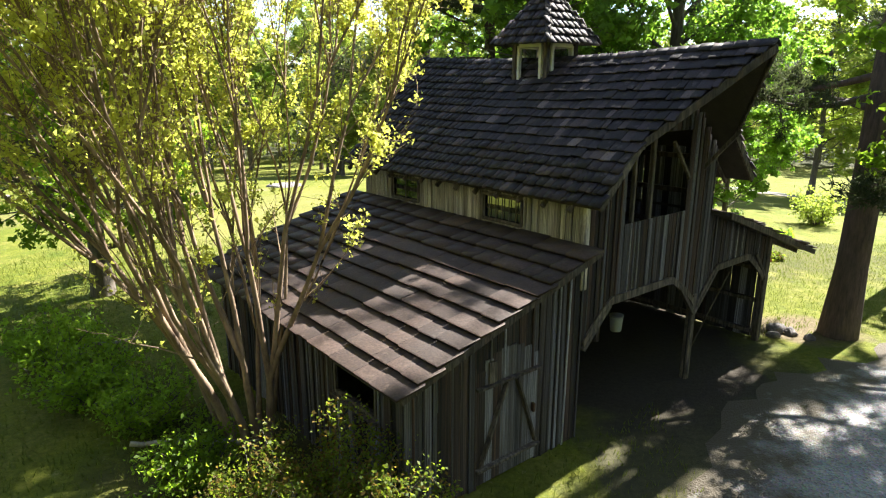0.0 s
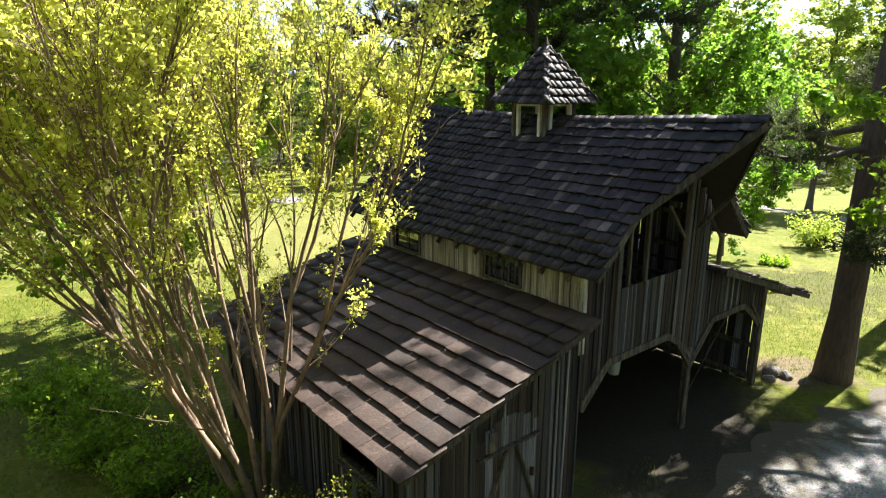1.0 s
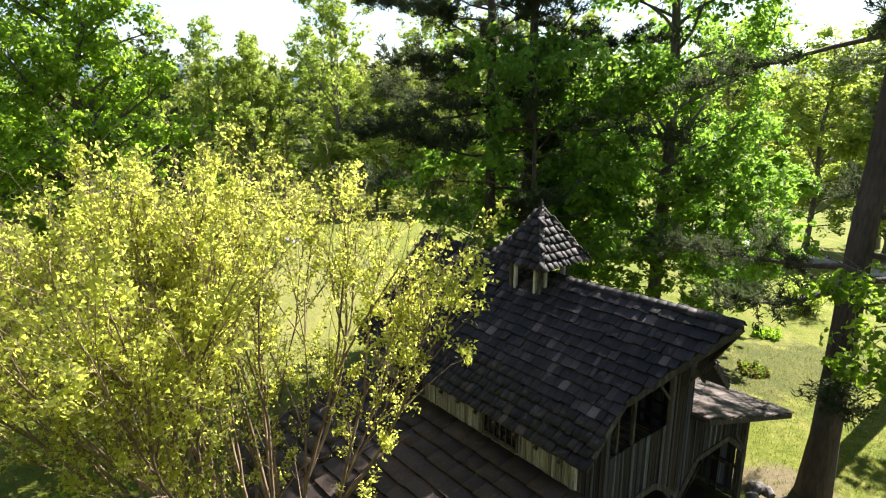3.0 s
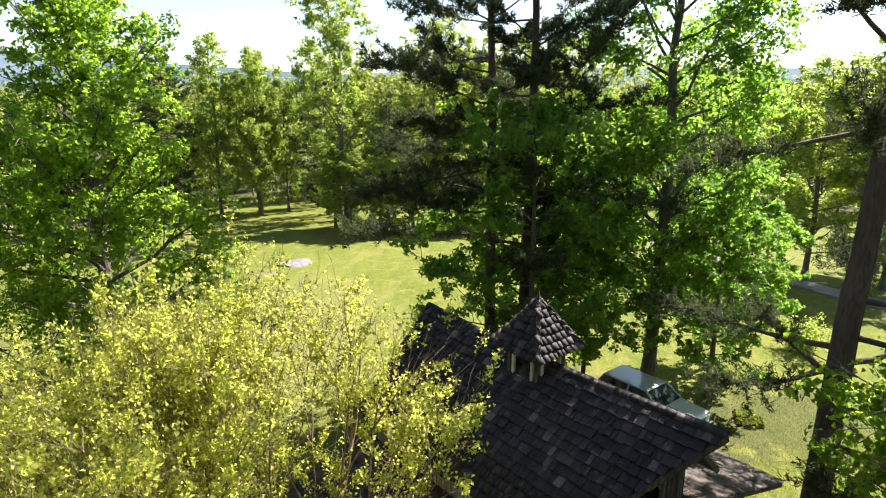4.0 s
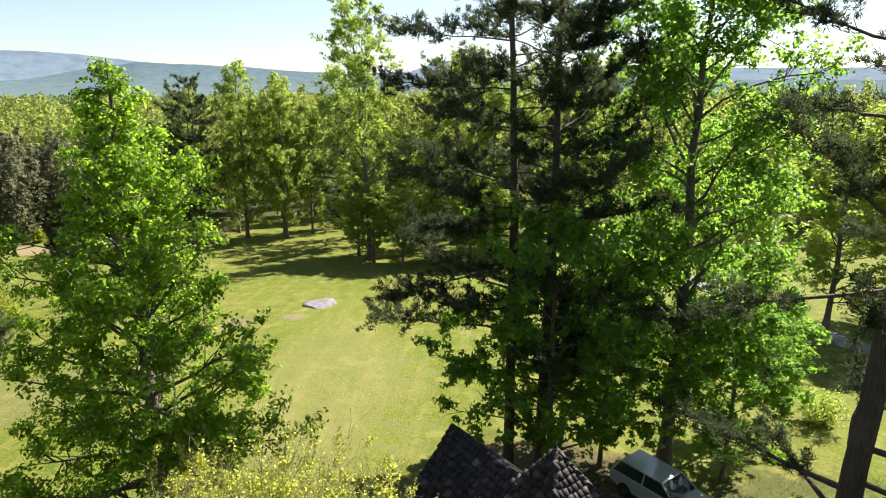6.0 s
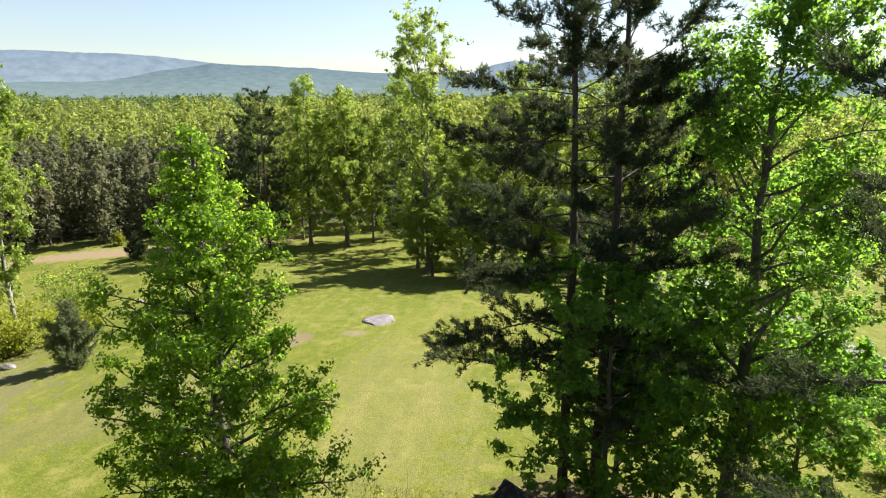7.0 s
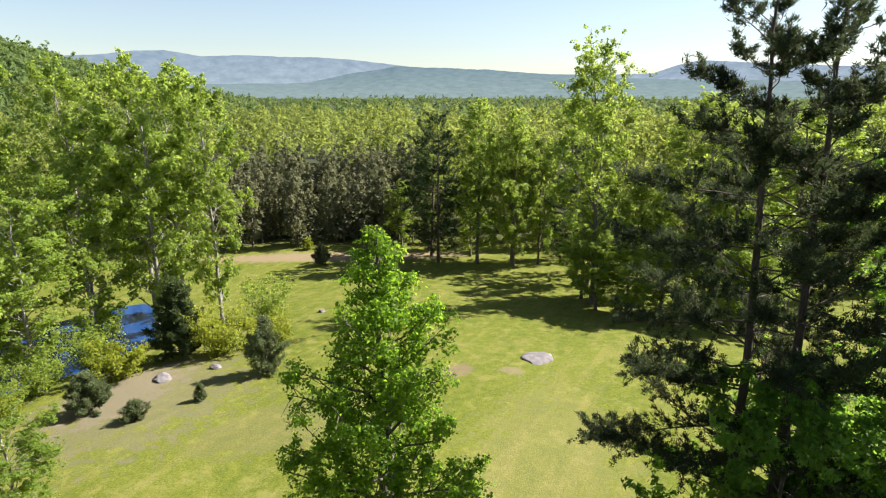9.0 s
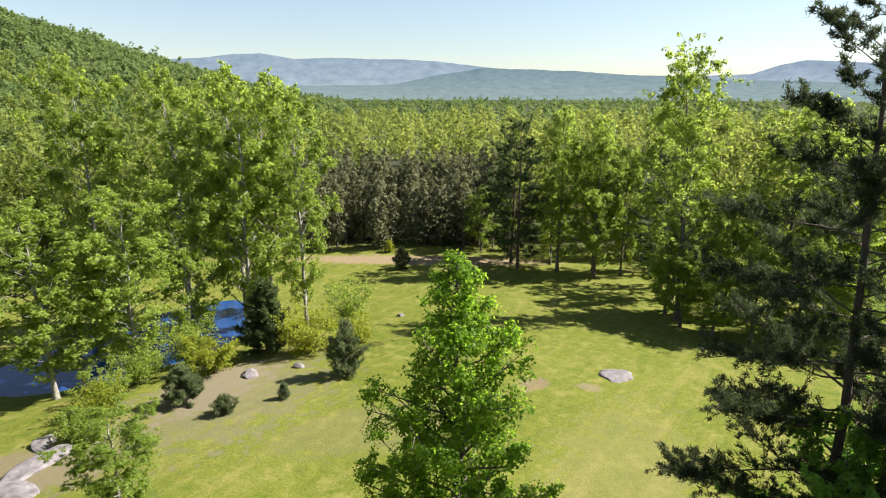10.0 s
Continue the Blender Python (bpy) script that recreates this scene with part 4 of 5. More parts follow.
bank_tree = leafy_tree("bank_tree", "tall broadleaf tree on the pond bank with a pale trunk", (-56.5, 47.0), bark=BARK_PALE, leafmat=LEAF_POPLAR, leaf=0.35, tri=True, group="pond bank trees",
                       seed=91, h=30, crown_from=0.08, shape=vase(6.4), trunk_r=0.27, limbs=50, per_limb=6, n_leaves=20000, rise=0.8, wob=0.16, spread=0.46, sides=5)


def again(src, at, turn, scale, label=""):
    o = copy_thing(src, pose(at[0], at[1], hz(*at), 0, 0, turn))
    o.scale = (scale[0], scale[0], scale[1])
    if label:
        o["label"] = label
    return o


for at, turn, sc in (((-61.5, 50.5), 70, (1.05, 1.0)), ((-53.0, 52.5), 150, (0.8, 0.92)), ((-64.0, 57.0), 210, (1.0, 1.02)), ((-60.0, 41.0), 290, (0.8, 0.72)),
                     ((-57.5, 33.0), 30, (0.85, 0.62)), ((-72.0, 50.0), 110, (1.0, 1.06)), ((-61.0, 26.5), 180, (0.9, 0.62)), ((-66, 20.5), 250, (0.95, 0.66)), ((-80.5, 43.0), 75, (1.0, 1.1))):
    again(bank_tree, at, turn, sc, "leafy broadleaf tree leaning over the pond bank")
again(bank_tree, (-63.5, 34.5), 140, (0.7, 0.5), "leafy broadleaf tree leaning over the pond bank")
again(bank_tree, (-61.5, 29.5), 200, (0.75, 0.5), "leafy broadleaf tree leaning over the pond bank")
again(bank_tree, (-32.1, 16.3), 60, (0.46, 0.25), "young leafy tree with a thin crown at the yard edge")
for src, at, turn, sc in ((slim, (-33.5, 103), 120, (0.9, 0.95)), (round_tree, (-28.5, 102.5), 60, (0.8, 0.86)), (slim, (-24.5, 108), 200, (1.1, 1.0)), (round_tree, (-41.5, 103), 300, (0.75, 0.7)),
                          (slim, (-17.5, 91), 40, (0.9, 0.72)), (poplar, (-4.0, 92), 150, (1.1, 0.85)), (round_tree, (2.0, 84), 20, (1.2, 1.0)), (slim, (9.0, 90), 250, (1.2, 0.95)),
                          (round_tree, (15, 98), 140, (1.3, 1.0)), (poplar, (20, 108), 80, (1.1, 0.9)), (round_tree, (-9.5, 84), 210, (0.9, 0.72))):
    again(src, at, turn, sc)
for at, turn, sc in (((-13.5, 76.5), 10, (0.75, 0.42)), ((-9.5, 74.8), 95, (0.8, 0.38)), ((-5.5, 76.5), 170, (0.8, 0.46)), ((-1.0, 78.0), 260, (0.9, 0.5)), ((-16.5, 82.0), 320, (0.8, 0.5)), ((4.0, 77.0), 45, (0.9, 0.45))):
    again(round_tree, at, turn, sc, "low bushy tree in the thicket under the poplar")
for src, at, turn, sc in ((round_tree, (30, 52), 15, (1.0, 0.74)), (slim, (35.5, 50), 100, (1.1, 0.62)), (round_tree, (25.5, 60), 200, (1.1, 0.8)), (slim, (40, 58), 280, (1.2, 0.8))):
    again(src, at, turn, sc, "broadleaf tree beyond the gravel lane")
again(understory, (13.4, 30.2), 220, (0.85, 0.8), "leafy sapling at the edge of the pines")
again(understory, (4.4, 29.0), 200, (0.95, 0.9), "shaded leafy maple filling the gap between the pines")
again(understory, (6.0, 26.8), 130, (0.8, 0.7), "leafy sapling growing beside the maple")
again(understory, (11.6, 26.2), 40, (0.72, 0.66), "leafy sapling growing beside the maple")
again(slim, (-50.5, 104), 60, (0.9, 0.68), "pale green young tree before the pines")
again(round_tree, (-57.5, 106), 20, (0.75, 0.52), "pale green young tree before the pines")
for at, turn, sc in (((-48.5, 101), 80, (0.9, 0.85)), ((-20.5, 97), 170, (1.0, 0.8))):
    again(far_pine, at, turn, sc)


# ---------------------------------------------------------------- woods
def woods(name, label, places, mat, seed, n, leaf, hgt, rad, narrow=0.8, trunks=True, base=0.15, lobes=12, peak=0.25):
    """Far trees too many to count: trunks, and crowns heaped from rounded lobes of leaf sprays, in one mesh."""
    rs = np.random.RandomState(seed)
    cs, outs = [], []
    wood = Wood()
    for x, y in places:
        z = hz(x, y)
        h, r = rs.uniform(*hgt), rs.uniform(*rad)
        f = (np.arange(lobes) + rs.uniform(0, 1, lobes)) / lobes
        ang = np.arange(lobes) * 2.39996 + rs.uniform(0, 6.283)
        reach = np.interp(f, [0, 0.35, 0.75, 1], [0.75, 0.8, 0.55, peak * 0.3]) * r * rs.uniform(0.5, 1.1, lobes)
        size = r * np.interp(f, [0, 0.6, 1], [0.52, 0.46, peak]) * rs.uniform(0.75, 1.25, lobes)
        hub = np.stack([x + np.cos(ang) * reach, y + np.sin(ang) * reach, z + h * (base + (1 - base) * f * 0.96) - size * 0.3], -1)
        k = rs.choice(lobes, n, p=size / size.sum())
        way = unit(rs.normal(0, 1, (n, 3)) + [0, 0, 0.35])
        cs.append(hub[k] + way * (size[k] * rs.uniform(0.55, 1.12, n))[:, None] * [1, 1, 1.15])
        outs.append(way)
        if trunks:
            wood.limb([(x, y, z - 0.2), (x + rs.normal(0, 0.3), y + rs.normal(0, 0.3), z + h * 0.85)], [0.2, 0.06], 5)
    ob = tagged(put(name, leaves(name, mat, np.vstack(cs), leaf, rs, narrow=narrow, outward=np.vstack(outs), up=0.6, tri=True, lie=2.4)), label, "woods", kind="stuff")
    if trunks:
        put("trunks", wood.mesh("trunks", BARK), ob, "dark trunks")
    return ob


def scatter(seed, n, az, d, keep=lambda a, r: True):
    rs = np.random.RandomState(seed)
    out = []
    while len(out) < n:
        a, r = rs.uniform(*az), math.sqrt(rs.uniform(d[0] ** 2, d[1] ** 2))
        if keep(a, r):
            out.append((-math.sin(math.radians(a)) * r, math.cos(math.radians(a)) * r))
    return out


woods("pine_plantation", "dull brownish pine plantation behind the meadow", scatter(1, 160, (27, 47), (122, 165)), NEEDLE_STAND, 2, 700, 0.68, (12, 18.5), (1.7, 2.9), 0.6, base=0.10, lobes=16, peak=0.2)
woods("near_woods", "bright spring woodland at the edge of the meadow", scatter(3, 140, (-42, 27), (116, 175)), LEAF_WOODS, 4, 1350, 0.62, (19, 27), (3.2, 5.0), lobes=18)
# unseen trees behind the viewpoint, added to keep sky light off the barn
woods("rear_woods", "unseen tall woodland behind the yard, added to block sky light", scatter(13, 95, (92, 300), (15, 52), lambda a, r: not (a > 255 and r < 42)), LEAF_WOODS, 14, 850, 0.8, (19, 27), (3.8, 5.4))
woods("left_woods", "bright spring woodland beyond the pond", scatter(5, 100, (46, 80), (118, 190)), LEAF_WOODS, 6, 1000, 0.76, (17, 24), (3.2, 5.0), lobes=16)
woods("mid_woods", "unbroken spring woodland filling the valley", scatter(7, 700, (-42, 76), (165, 420)), LEAF_WOODS, 8, 320, 1.0, (12, 24), (3.6, 6.6), trunks=False, lobes=8, base=0.5)
woods("valley_woods", "far woodland canopy in the valley", scatter(9, 2000, (-42, 74), (400, 1500)), LEAF_HILL_HAZED, 10, 55, 2.7, (9, 23), (5, 9), trunks=False, lobes=4, base=0.5)
woods("hill_woods", "wooded green hillside above the valley", scatter(11, 2100, (44, 69), (250, 700)), LEAF_HILL_HAZED, 12, 85, 1.6, (10, 16), (3.6, 6.0), trunks=False, lobes=4, base=0.45)


def grass_patch(seed, n, x, y, size):
    """Loose blades on the nearest turf."""
    rs = np.random.RandomState(seed)
    px, py = rs.uniform(*x, n), rs.uniform(*y, n)
    lx, ly = (px - 5.3) * 0.766 + (py - 10.7) * 0.643, (py - 10.7) * 0.766 - (px - 5.3) * 0.643
    ok = ~((lx > -6.4) & (lx < 5.1) & (ly > 1.6) & (ly < 8.9)) & ~((px > 4.2) & (py < 15.5) & (px < 16))
    px, py = px[ok], py[ok]
    p = np.stack([px, py, height(px, py) - 0.01], -1)
    a = rs.uniform(0, 6.283, len(p))
    side = np.stack([np.cos(a), np.sin(a), a * 0], -1) * 0.012 * size / 0.1
    tip = np.stack([rs.normal(0, 0.35, len(p)), rs.normal(0, 0.35, len(p)), np.ones(len(p))], -1) * (size * rs.uniform(0.5, 1.4, len(p)))[:, None]
    V = np.stack([p - side, p + side, p + tip], 1).reshape(-1, 3)
    return mesh_of("grass", V, np.arange(len(V)).reshape(-1, 3), GRASSBLADE)


tagged(put("grass", grass_patch(3, 70000, (-17, 24), (4, 27), 0.11)), "short green lawn grass round the barn", "grass", kind="stuff")


# ---------------------------------------------------------------- stones, logs and other things
def boulder(label, at, size, seed, name="boulder", group="bank boulders", sink=0.25, cat="boulder"):
    bm = bmesh.new()
    bmesh.ops.create_icosphere(bm, subdivisions=4, radius=1.0)
    rs = np.random.RandomState(seed + 100)
    cuts = [(Vector(n), rs.uniform(0.72, 0.98)) for n in unit(rs.normal(0, 1, (14, 3)))]
    for v in bm.verts:
        p = v.co.copy()
        for n, reach in cuts:
            p -= n * max(0.0, p.dot(n) - reach)
        v.co = p * (1 + 0.22 * noise.noise(p * 1.1 + Vector((seed, 0, 0))) + 0.10 * noise.noise(p * 3.3 + Vector((0, seed, 0))) + 0.04 * noise.noise(p * 9))
        v.co.x *= size[0]
        v.co.y *= size[1]
        v.co.z = max(v.co.z, -0.6) * size[2]
    me = bpy.data.meshes.new(name)
    bm.to_mesh(me)
    bm.free()
    me.materials.append(ROCK)
    smooth(me)
    return tagged(put(name, me, at=pose(at[0], at[1], hz(*at) + size[2] * sink, 0, 0, seed * 47)), label, cat, group)


boulder("broad flat grey rock slab lying in the mown meadow", (-14.8, 54.4), (2.05, 1.5, 0.34), 2, "rock_slab", "meadow rocks", -0.05)
boulder("pale grey boulder on the bare bank", (-46.2, 37.6), (1.3, 0.8, 0.55), 3, sink=0.0)
boulder("small pale stone in the grass", (-43.2, 41.3), (0.6, 0.45, 0.35), 4)
boulder("rounded pale boulder near the water", (-52.5, 15.5), (1.5, 1.2, 1.2), 5)
boulder("long pale rock ledge on the yard bank", (-46.0, 17.6), (3.2, 1.2, 0.35), 6)
boulder("low pale rock at the bank", (-49.5, 20.0), (1.4, 0.9, 0.4), 7)
boulder("flat rock ledge sunk in bare soil", (-43.5, 15.2), (2.2, 1.2, 0.3), 8)
boulder("small white stone before the trees", (-45.5, 62.0), (0.5, 0.4, 0.3), 9)


def log(label, a, b, r, seed):
    rs = np.random.RandomState(seed)
    w = Wood()
    a, b = np.array(a, float), np.array(b, float)
    t = np.linspace(0, 1, 9)[:, None]
    pts = a + (b - a) * t + rs.normal(0, 0.03, (9, 3))
    w.limb(pts, np.linspace(r, r * 0.55, 9), 8)
    for i in range(3):
        q = pts[rs.randint(2, 8)]
        w.limb(curve(q, (b - a) + rs.normal(0, 0.6, 3) * np.linalg.norm(b - a), 0.6, 4, rs), np.linspace(r * 0.4, 0.01, 4), 5)
    return tagged(put("fallen_branch", w.mesh("fallen_branch", BARK_PALE)), label, "branch", "fallen branches")


log("bleached fallen branch lying below the crape myrtle", (-5.6, 9.6, 0.35), (-3.6, 9.5, 0.45), 0.05, 1)
log("bleached fallen branch on the shaded lawn", (-10.2, 13.5, 0.12), (-7.5, 13.9, 0.5), 0.06, 2)
log("fallen grey log on the pond bank", (-56.5, 26.5, hz(-56.5, 26.5) + 0.25), (-60.5, 30.0, hz(-60.5, 30) + 0.5), 0.22, 3)


def parked_car():
    """An old boxy white estate car beside the barn."""
    white = plain_mat("white_car_paint", (0.50, 0.51, 0.53), 0.3, coat=0.6, grime=0.12)
    chrome = plain_mat("chrome", (0.75, 0.76, 0.78), 0.12, 1.0, grime=0.1)
    black = plain_mat("tyre_rubber", (0.02, 0.02, 0.02), 0.8)
    glass = plain_mat("car_glass", (0.03, 0.04, 0.045), 0.05, grime=0.05)
    amber = plain_mat("lamp_glass", (0.7, 0.68, 0.6), 0.1)
    b = Matrix.Translation((5.30, 10.70, 0)) @ Matrix.Rotation(radians(40), 4, "Z")
    p = b @ Vector((10.85, 8.35, 0))
    car = thing("car", "old boxy white estate car parked in dappled shade beside the barn", "car", (p.x, p.y, hz(p.x, p.y)), 40.0)
    # length along y, nose towards -y
    bm = bmesh.new()
    prof = [(-2.28, 0.48), (-2.30, 0.88), (-2.20, 0.96), (-0.95, 1.03), (2.15, 1.02), (2.25, 0.9), (2.27, 0.48), (1.75, 0.32), (-1.9, 0.32)]
    prism(bm, [(-0.90, y, z) for y, z in prof], (1.80, 0, 0))
    bmesh.ops.bevel(bm, geom=[e for e in bm.edges], offset=0.05, segments=2, affect="EDGES")
    part("body", bm, white, car)
    bm = bmesh.new()
    low = [(-0.84, -0.98, 1.02), (0.84, -0.98, 1.02), (0.84, 2.12, 1.01), (-0.84, 2.12, 1.01)]
    up = [(-0.70, -0.28, 1.50), (0.70, -0.28, 1.50), (0.70, 1.80, 1.50), (-0.70, 1.80, 1.50)]
    vl, vu = [bm.verts.new(q) for q in low], [bm.verts.new(q) for q in up]
    for i in range(4):
        bm.faces.new((vl[i], vl[(i + 1) % 4], vu[(i + 1) % 4], vu[i]))
    part("glass", bm, glass, car, "dark window glass")
    bm = bmesh.new()
    box(bm, (-0.72, -0.34, 1.49), (0.72, 1.86, 1.56), 0.03)
    part("roof", bm, white, car)
    for sx in (-1, 1):
        for a, c in (((-0.98, 1.02), (-0.30, 1.52)), ((0.55, 1.02), (0.55, 1.52)), ((2.12, 1.02), (1.82, 1.52))):
            bm = bmesh.new()
            beam(bm, (sx * 0.85, a[0], a[1]), (sx * 0.71, c[0], c[1]), 0.06, 0.07)
            part("pillar", bm, white, car)
        for y in (-1.45, 1.40):
            bm = bmesh.new()
            bmesh.ops.create_cone(bm, segments=24, radius1=0.33, radius2=0.33, depth=0.2, cap_ends=True, matrix=Matrix.Translation((sx * 0.82, y, 0.33)) @ Matrix.Rotation(math.pi / 2, 4, "Y"))
            w = part("wheel", bm, black, car, "black tyre")
            bm = bmesh.new()
            bmesh.ops.create_cone(bm, segments=20, radius1=0.2, radius2=0.17, depth=0.03, cap_ends=True, matrix=Matrix.Translation((sx * 0.93, y, 0.33)) @ Matrix.Rotation(math.pi / 2, 4, "Y"))
            part("rim", bm, chrome, w)
        bm = bmesh.new()
        box(bm, (sx * 0.66 - 0.17, -2.33, 0.66), (sx * 0.66 + 0.17, -2.29, 0.84), 0.01)
        part("headlight", bm, amber, car)
    bm = bmesh.new()
    for k in range(5):
        box(bm, (-0.46, -2.325, 0.64 + k * 0.045), (0.46, -2.295, 0.66 + k * 0.045))
    part("grille", bm, chrome, car, "chrome grille bars")
    for y0, y1 in ((-2.42, -2.30), (2.27, 2.38)):
        bm = bmesh.new()
        box(bm, (-0.92, y0, 0.40), (0.92, y1, 0.56), 0.02)
        part("bumper", bm, chrome, car, "chrome bumper")


parked_car()


def in_barn(w, u, z=0.0):
    return Matrix.Translation((5.30, 10.70, 0)) @ Matrix.Rotation(radians(40), 4, "Z") @ Vector((w, u, z))


def pole():
    bm = bmesh.new()
    beam(bm, in_barn(3.3, 2.6, 0.0), in_barn(4.0, 2.2, 1.9), 0.035, 0.035)
    me = bpy.data.meshes.new("leaning_pole")
    bm.to_mesh(me)
    bm.free()
    me.materials.append(TIMBER)
    tagged(put("leaning_pole", me), "thin pale wooden pole leaning inside the open wing", "pole")


pole()


def bucket():
    bm = bmesh.new()
    r = bmesh.ops.create_cone(bm, segments=20, radius1=0.15, radius2=0.18, depth=0.42, cap_ends=True)
    bmesh.ops.translate(bm, verts=bm.verts, vec=(0, 0, 0.21))
    bmesh.ops.bevel(bm, geom=list(bm.edges), offset=0.012, segments=1, affect="EDGES")
    p = in_barn(2.6, 4.4)
    t = thing("bucket", "pale plastic bucket standing on the barn floor", "bucket", (p.x, p.y, 0.0))
    part("body", bm, plain_mat("pale_plastic", (0.62, 0.64, 0.62), 0.5), t)
    bm = bmesh.new()
    bmesh.ops.create_cone(bm, segments=20, radius1=0.19, radius2=0.19, depth=0.03, cap_ends=True, matrix=Matrix.Translation((0, 0, 0.43)))
    part("lid", bm, plain_mat("grey_plastic", (0.4, 0.42, 0.42), 0.5), t)


bucket()
for k, (x, y, s) in enumerate(((8.75, 15.75, 0.28), (9.05, 15.55, 0.2), (8.5, 15.4, 0.18), (9.35, 15.2, 0.16))):
    boulder("pale stone lying by the foot of the pine", (x, y), (s, s * 0.8, s * 0.7), 20 + k, "stone", "stones by the pine", cat="stone")


# ---------------------------------------------------------------- the barn
# Its own axes: x across the front, y from the prow of the ridge towards the back, z up.
barn = thing("barn", "old grey weathered board barn with dark shake roofs and a cupola", "barn", (5.30, 10.70, 0), 40.0)
RIDGE, EAVE_W, PITCH = 7.03, 2.63, 0.97
FRONT, BACK, SIDE, LEFT, RIGHT = 1.72, 8.70, 1.88, -6.30, 5.00
SIDE_L = 2.42
rng = random.Random(5)


def low_roof(w):
    """Height of the two low roofs over a place across the barn."""
    return 3.69 + 0.333 * (w + 2.49) if w < 0 else 3.60 - 0.327 * (w - 2.45)


def front_top(w):
    if w < -SIDE_L or w > SIDE:
        return low_roof(w) - 0.07
    return RIDGE - PITCH * abs(w) - 0.12


PLANK = mesh_of("plank", [(x, y, z) for x in (-0.5, 0.5) for y in (-0.5, 0.5) for z in (0, 1)],
                [(0, 1, 3, 2), (4, 6, 7, 5), (0, 4, 5, 1), (2, 3, 7, 6), (0, 2, 6, 4), (1, 5, 7, 3)], BOARD)
BATTEN = PLANK
PLANK_PALE = PLANK.copy()
PLANK_PALE.materials[0] = PALE_BOARD
PLANK_IN = PLANK.copy()
PLANK_IN.materials[0] = INNER


def planks(wall, lo, hi, along, at, top, holes, width=0.155, mesh=PLANK, batten=True, base=-0.05):
    """Upright boards and battens from lo to hi, along 'x' or 'y', at the other coordinate; holes give the open stretch of z at a place."""
    c = lo
    while c < hi - 0.03:
        w = min(width * rng.uniform(0.75, 1.2), hi - c)
        cuts = [(base, min(top(c), top(c + w)))]
        for hole in holes:
            o = hole(c + w / 2)
            if o:
                cuts = [q for a, b in cuts for q in ((a, min(b, o[0])), (max(a, o[1]), b)) if q[1] - q[0] > 0.06]
        for a, b in cuts:
            for is_batten in (False, True):
                if is_batten and (not batten or rng.random() < 0.3):
                    continue
                cc, ww, dd = (c + w, 0.04, 0.022) if is_batten else (c + w / 2, w - 0.012, 0.026)
                out = (0.024 if is_batten else 0.0) + rng.uniform(-0.006, 0.006)
                lift = rng.uniform(0, 0.09) if a <= base else 0
                x, y = (cc, at[0] + at[1] * out) if along == "x" else (at[0] + at[1] * out, cc)
                sc = (ww, dd, b - a - lift) if along == "x" else (dd, ww, b - a - lift)
                put("batten" if is_batten else "plank", mesh, wall,
                    at=pose(x, y, a + lift, rng.gauss(0, 0.25), rng.gauss(0, 0.25), 0) @ Matrix.Diagonal((*sc, 1)))
        c += w


def sheet_wall(name, label, lo, hi, along, at, z0, z1):
    """The rails behind a wall's boards, which carry them."""
    bm = bmesh.new()
    for z in (z0, (z0 + z1) / 2, z1):
        if along == "x":
            box(bm, (lo, at - 0.05, z - 0.05), (hi, at + 0.05, z + 0.05))
        else:
            box(bm, (at - 0.05, lo, z - 0.05), (at + 0.05, hi, z + 0.05))
    return part(name, bm, TIMBER, barn, label)


def arch(w0, w1, spring, crown, low=-1.0):
    """A cart opening with cut corners."""
    def hole(w):
        if not w0 < w < w1:
            return None
        k = min((w - w0) / 0.75, (w1 - w) / 0.95, 1.0)
        return (low, spring + (crown - spring) * k ** 0.8)
    return hole


def rect(a, b, z0, z1):
    return lambda c: (z0, z1) if a < c < b else None


def loft_hole(w):
    return (3.93, min(5.55, RIDGE - PITCH * abs(w) - 0.30)) if -1.36 < w < 0.80 else None


bay_hole = arch(-2.36, 1.40, 1.80, 2.50)
wing_hole = arch(1.52, 4.72, 1.65, 2.42)
front_wall = sheet_wall("front_wall", "grey board-and-batten front wall", LEFT, -2.4, "x", FRONT + 0.09, 0.2, 1.9)
planks(front_wall, LEFT, RIGHT, "x", (FRONT, -1), front_top, [bay_hole, wing_hole, loft_hole, rect(-4.92, -3.50, -1, 1.78)])
side_wall = sheet_wall("side_wall", "grey board side wall", FRONT, BACK, "y", LEFT + 0.09, 0.2, 1.4)
planks(side_wall, FRONT, BACK, "y", (LEFT, -1), lambda u: low_roof(LEFT) - 0.06, [rect(2.38, 3.6, 1.50, 2.02)])
upper_wall = sheet_wall("upper_wall", "silvery grey clerestory wall under the eave, lightened as if brightly lit", FRONT, BACK, "y", -SIDE_L + 0.08, 3.6, 4.5)
planks(upper_wall, FRONT, BACK, "y", (-SIDE_L, -1), lambda u: RIDGE - PITCH * SIDE_L - 0.1, [rect(3.20, 4.30, 3.80, 4.30), rect(6.45, 7.50, 3.80, 4.30)], base=3.0, mesh=PLANK_PALE)
upper_wall_far = sheet_wall("upper_wall", "grey clerestory wall", FRONT, BACK, "y", SIDE - 0.08, 3.4, 4.9)
planks(upper_wall_far, FRONT, BACK, "y", (SIDE, 1), lambda u: RIDGE - PITCH * SIDE - 0.1, [rect(6.9, 7.5, 3.9, 4.5)], base=3.0)
back_wall = sheet_wall("back_wall", "dark board back wall", LEFT, RIGHT, "x", BACK - 0.09, 0.2, 1.9)
planks(back_wall, LEFT, RIGHT, "x", (BACK, 1), front_top, [rect(3.3, 4.6, 0.9, 2.1), rect(-0.4, 0.4, 4.2, 5.1)], width=0.24, batten=False)
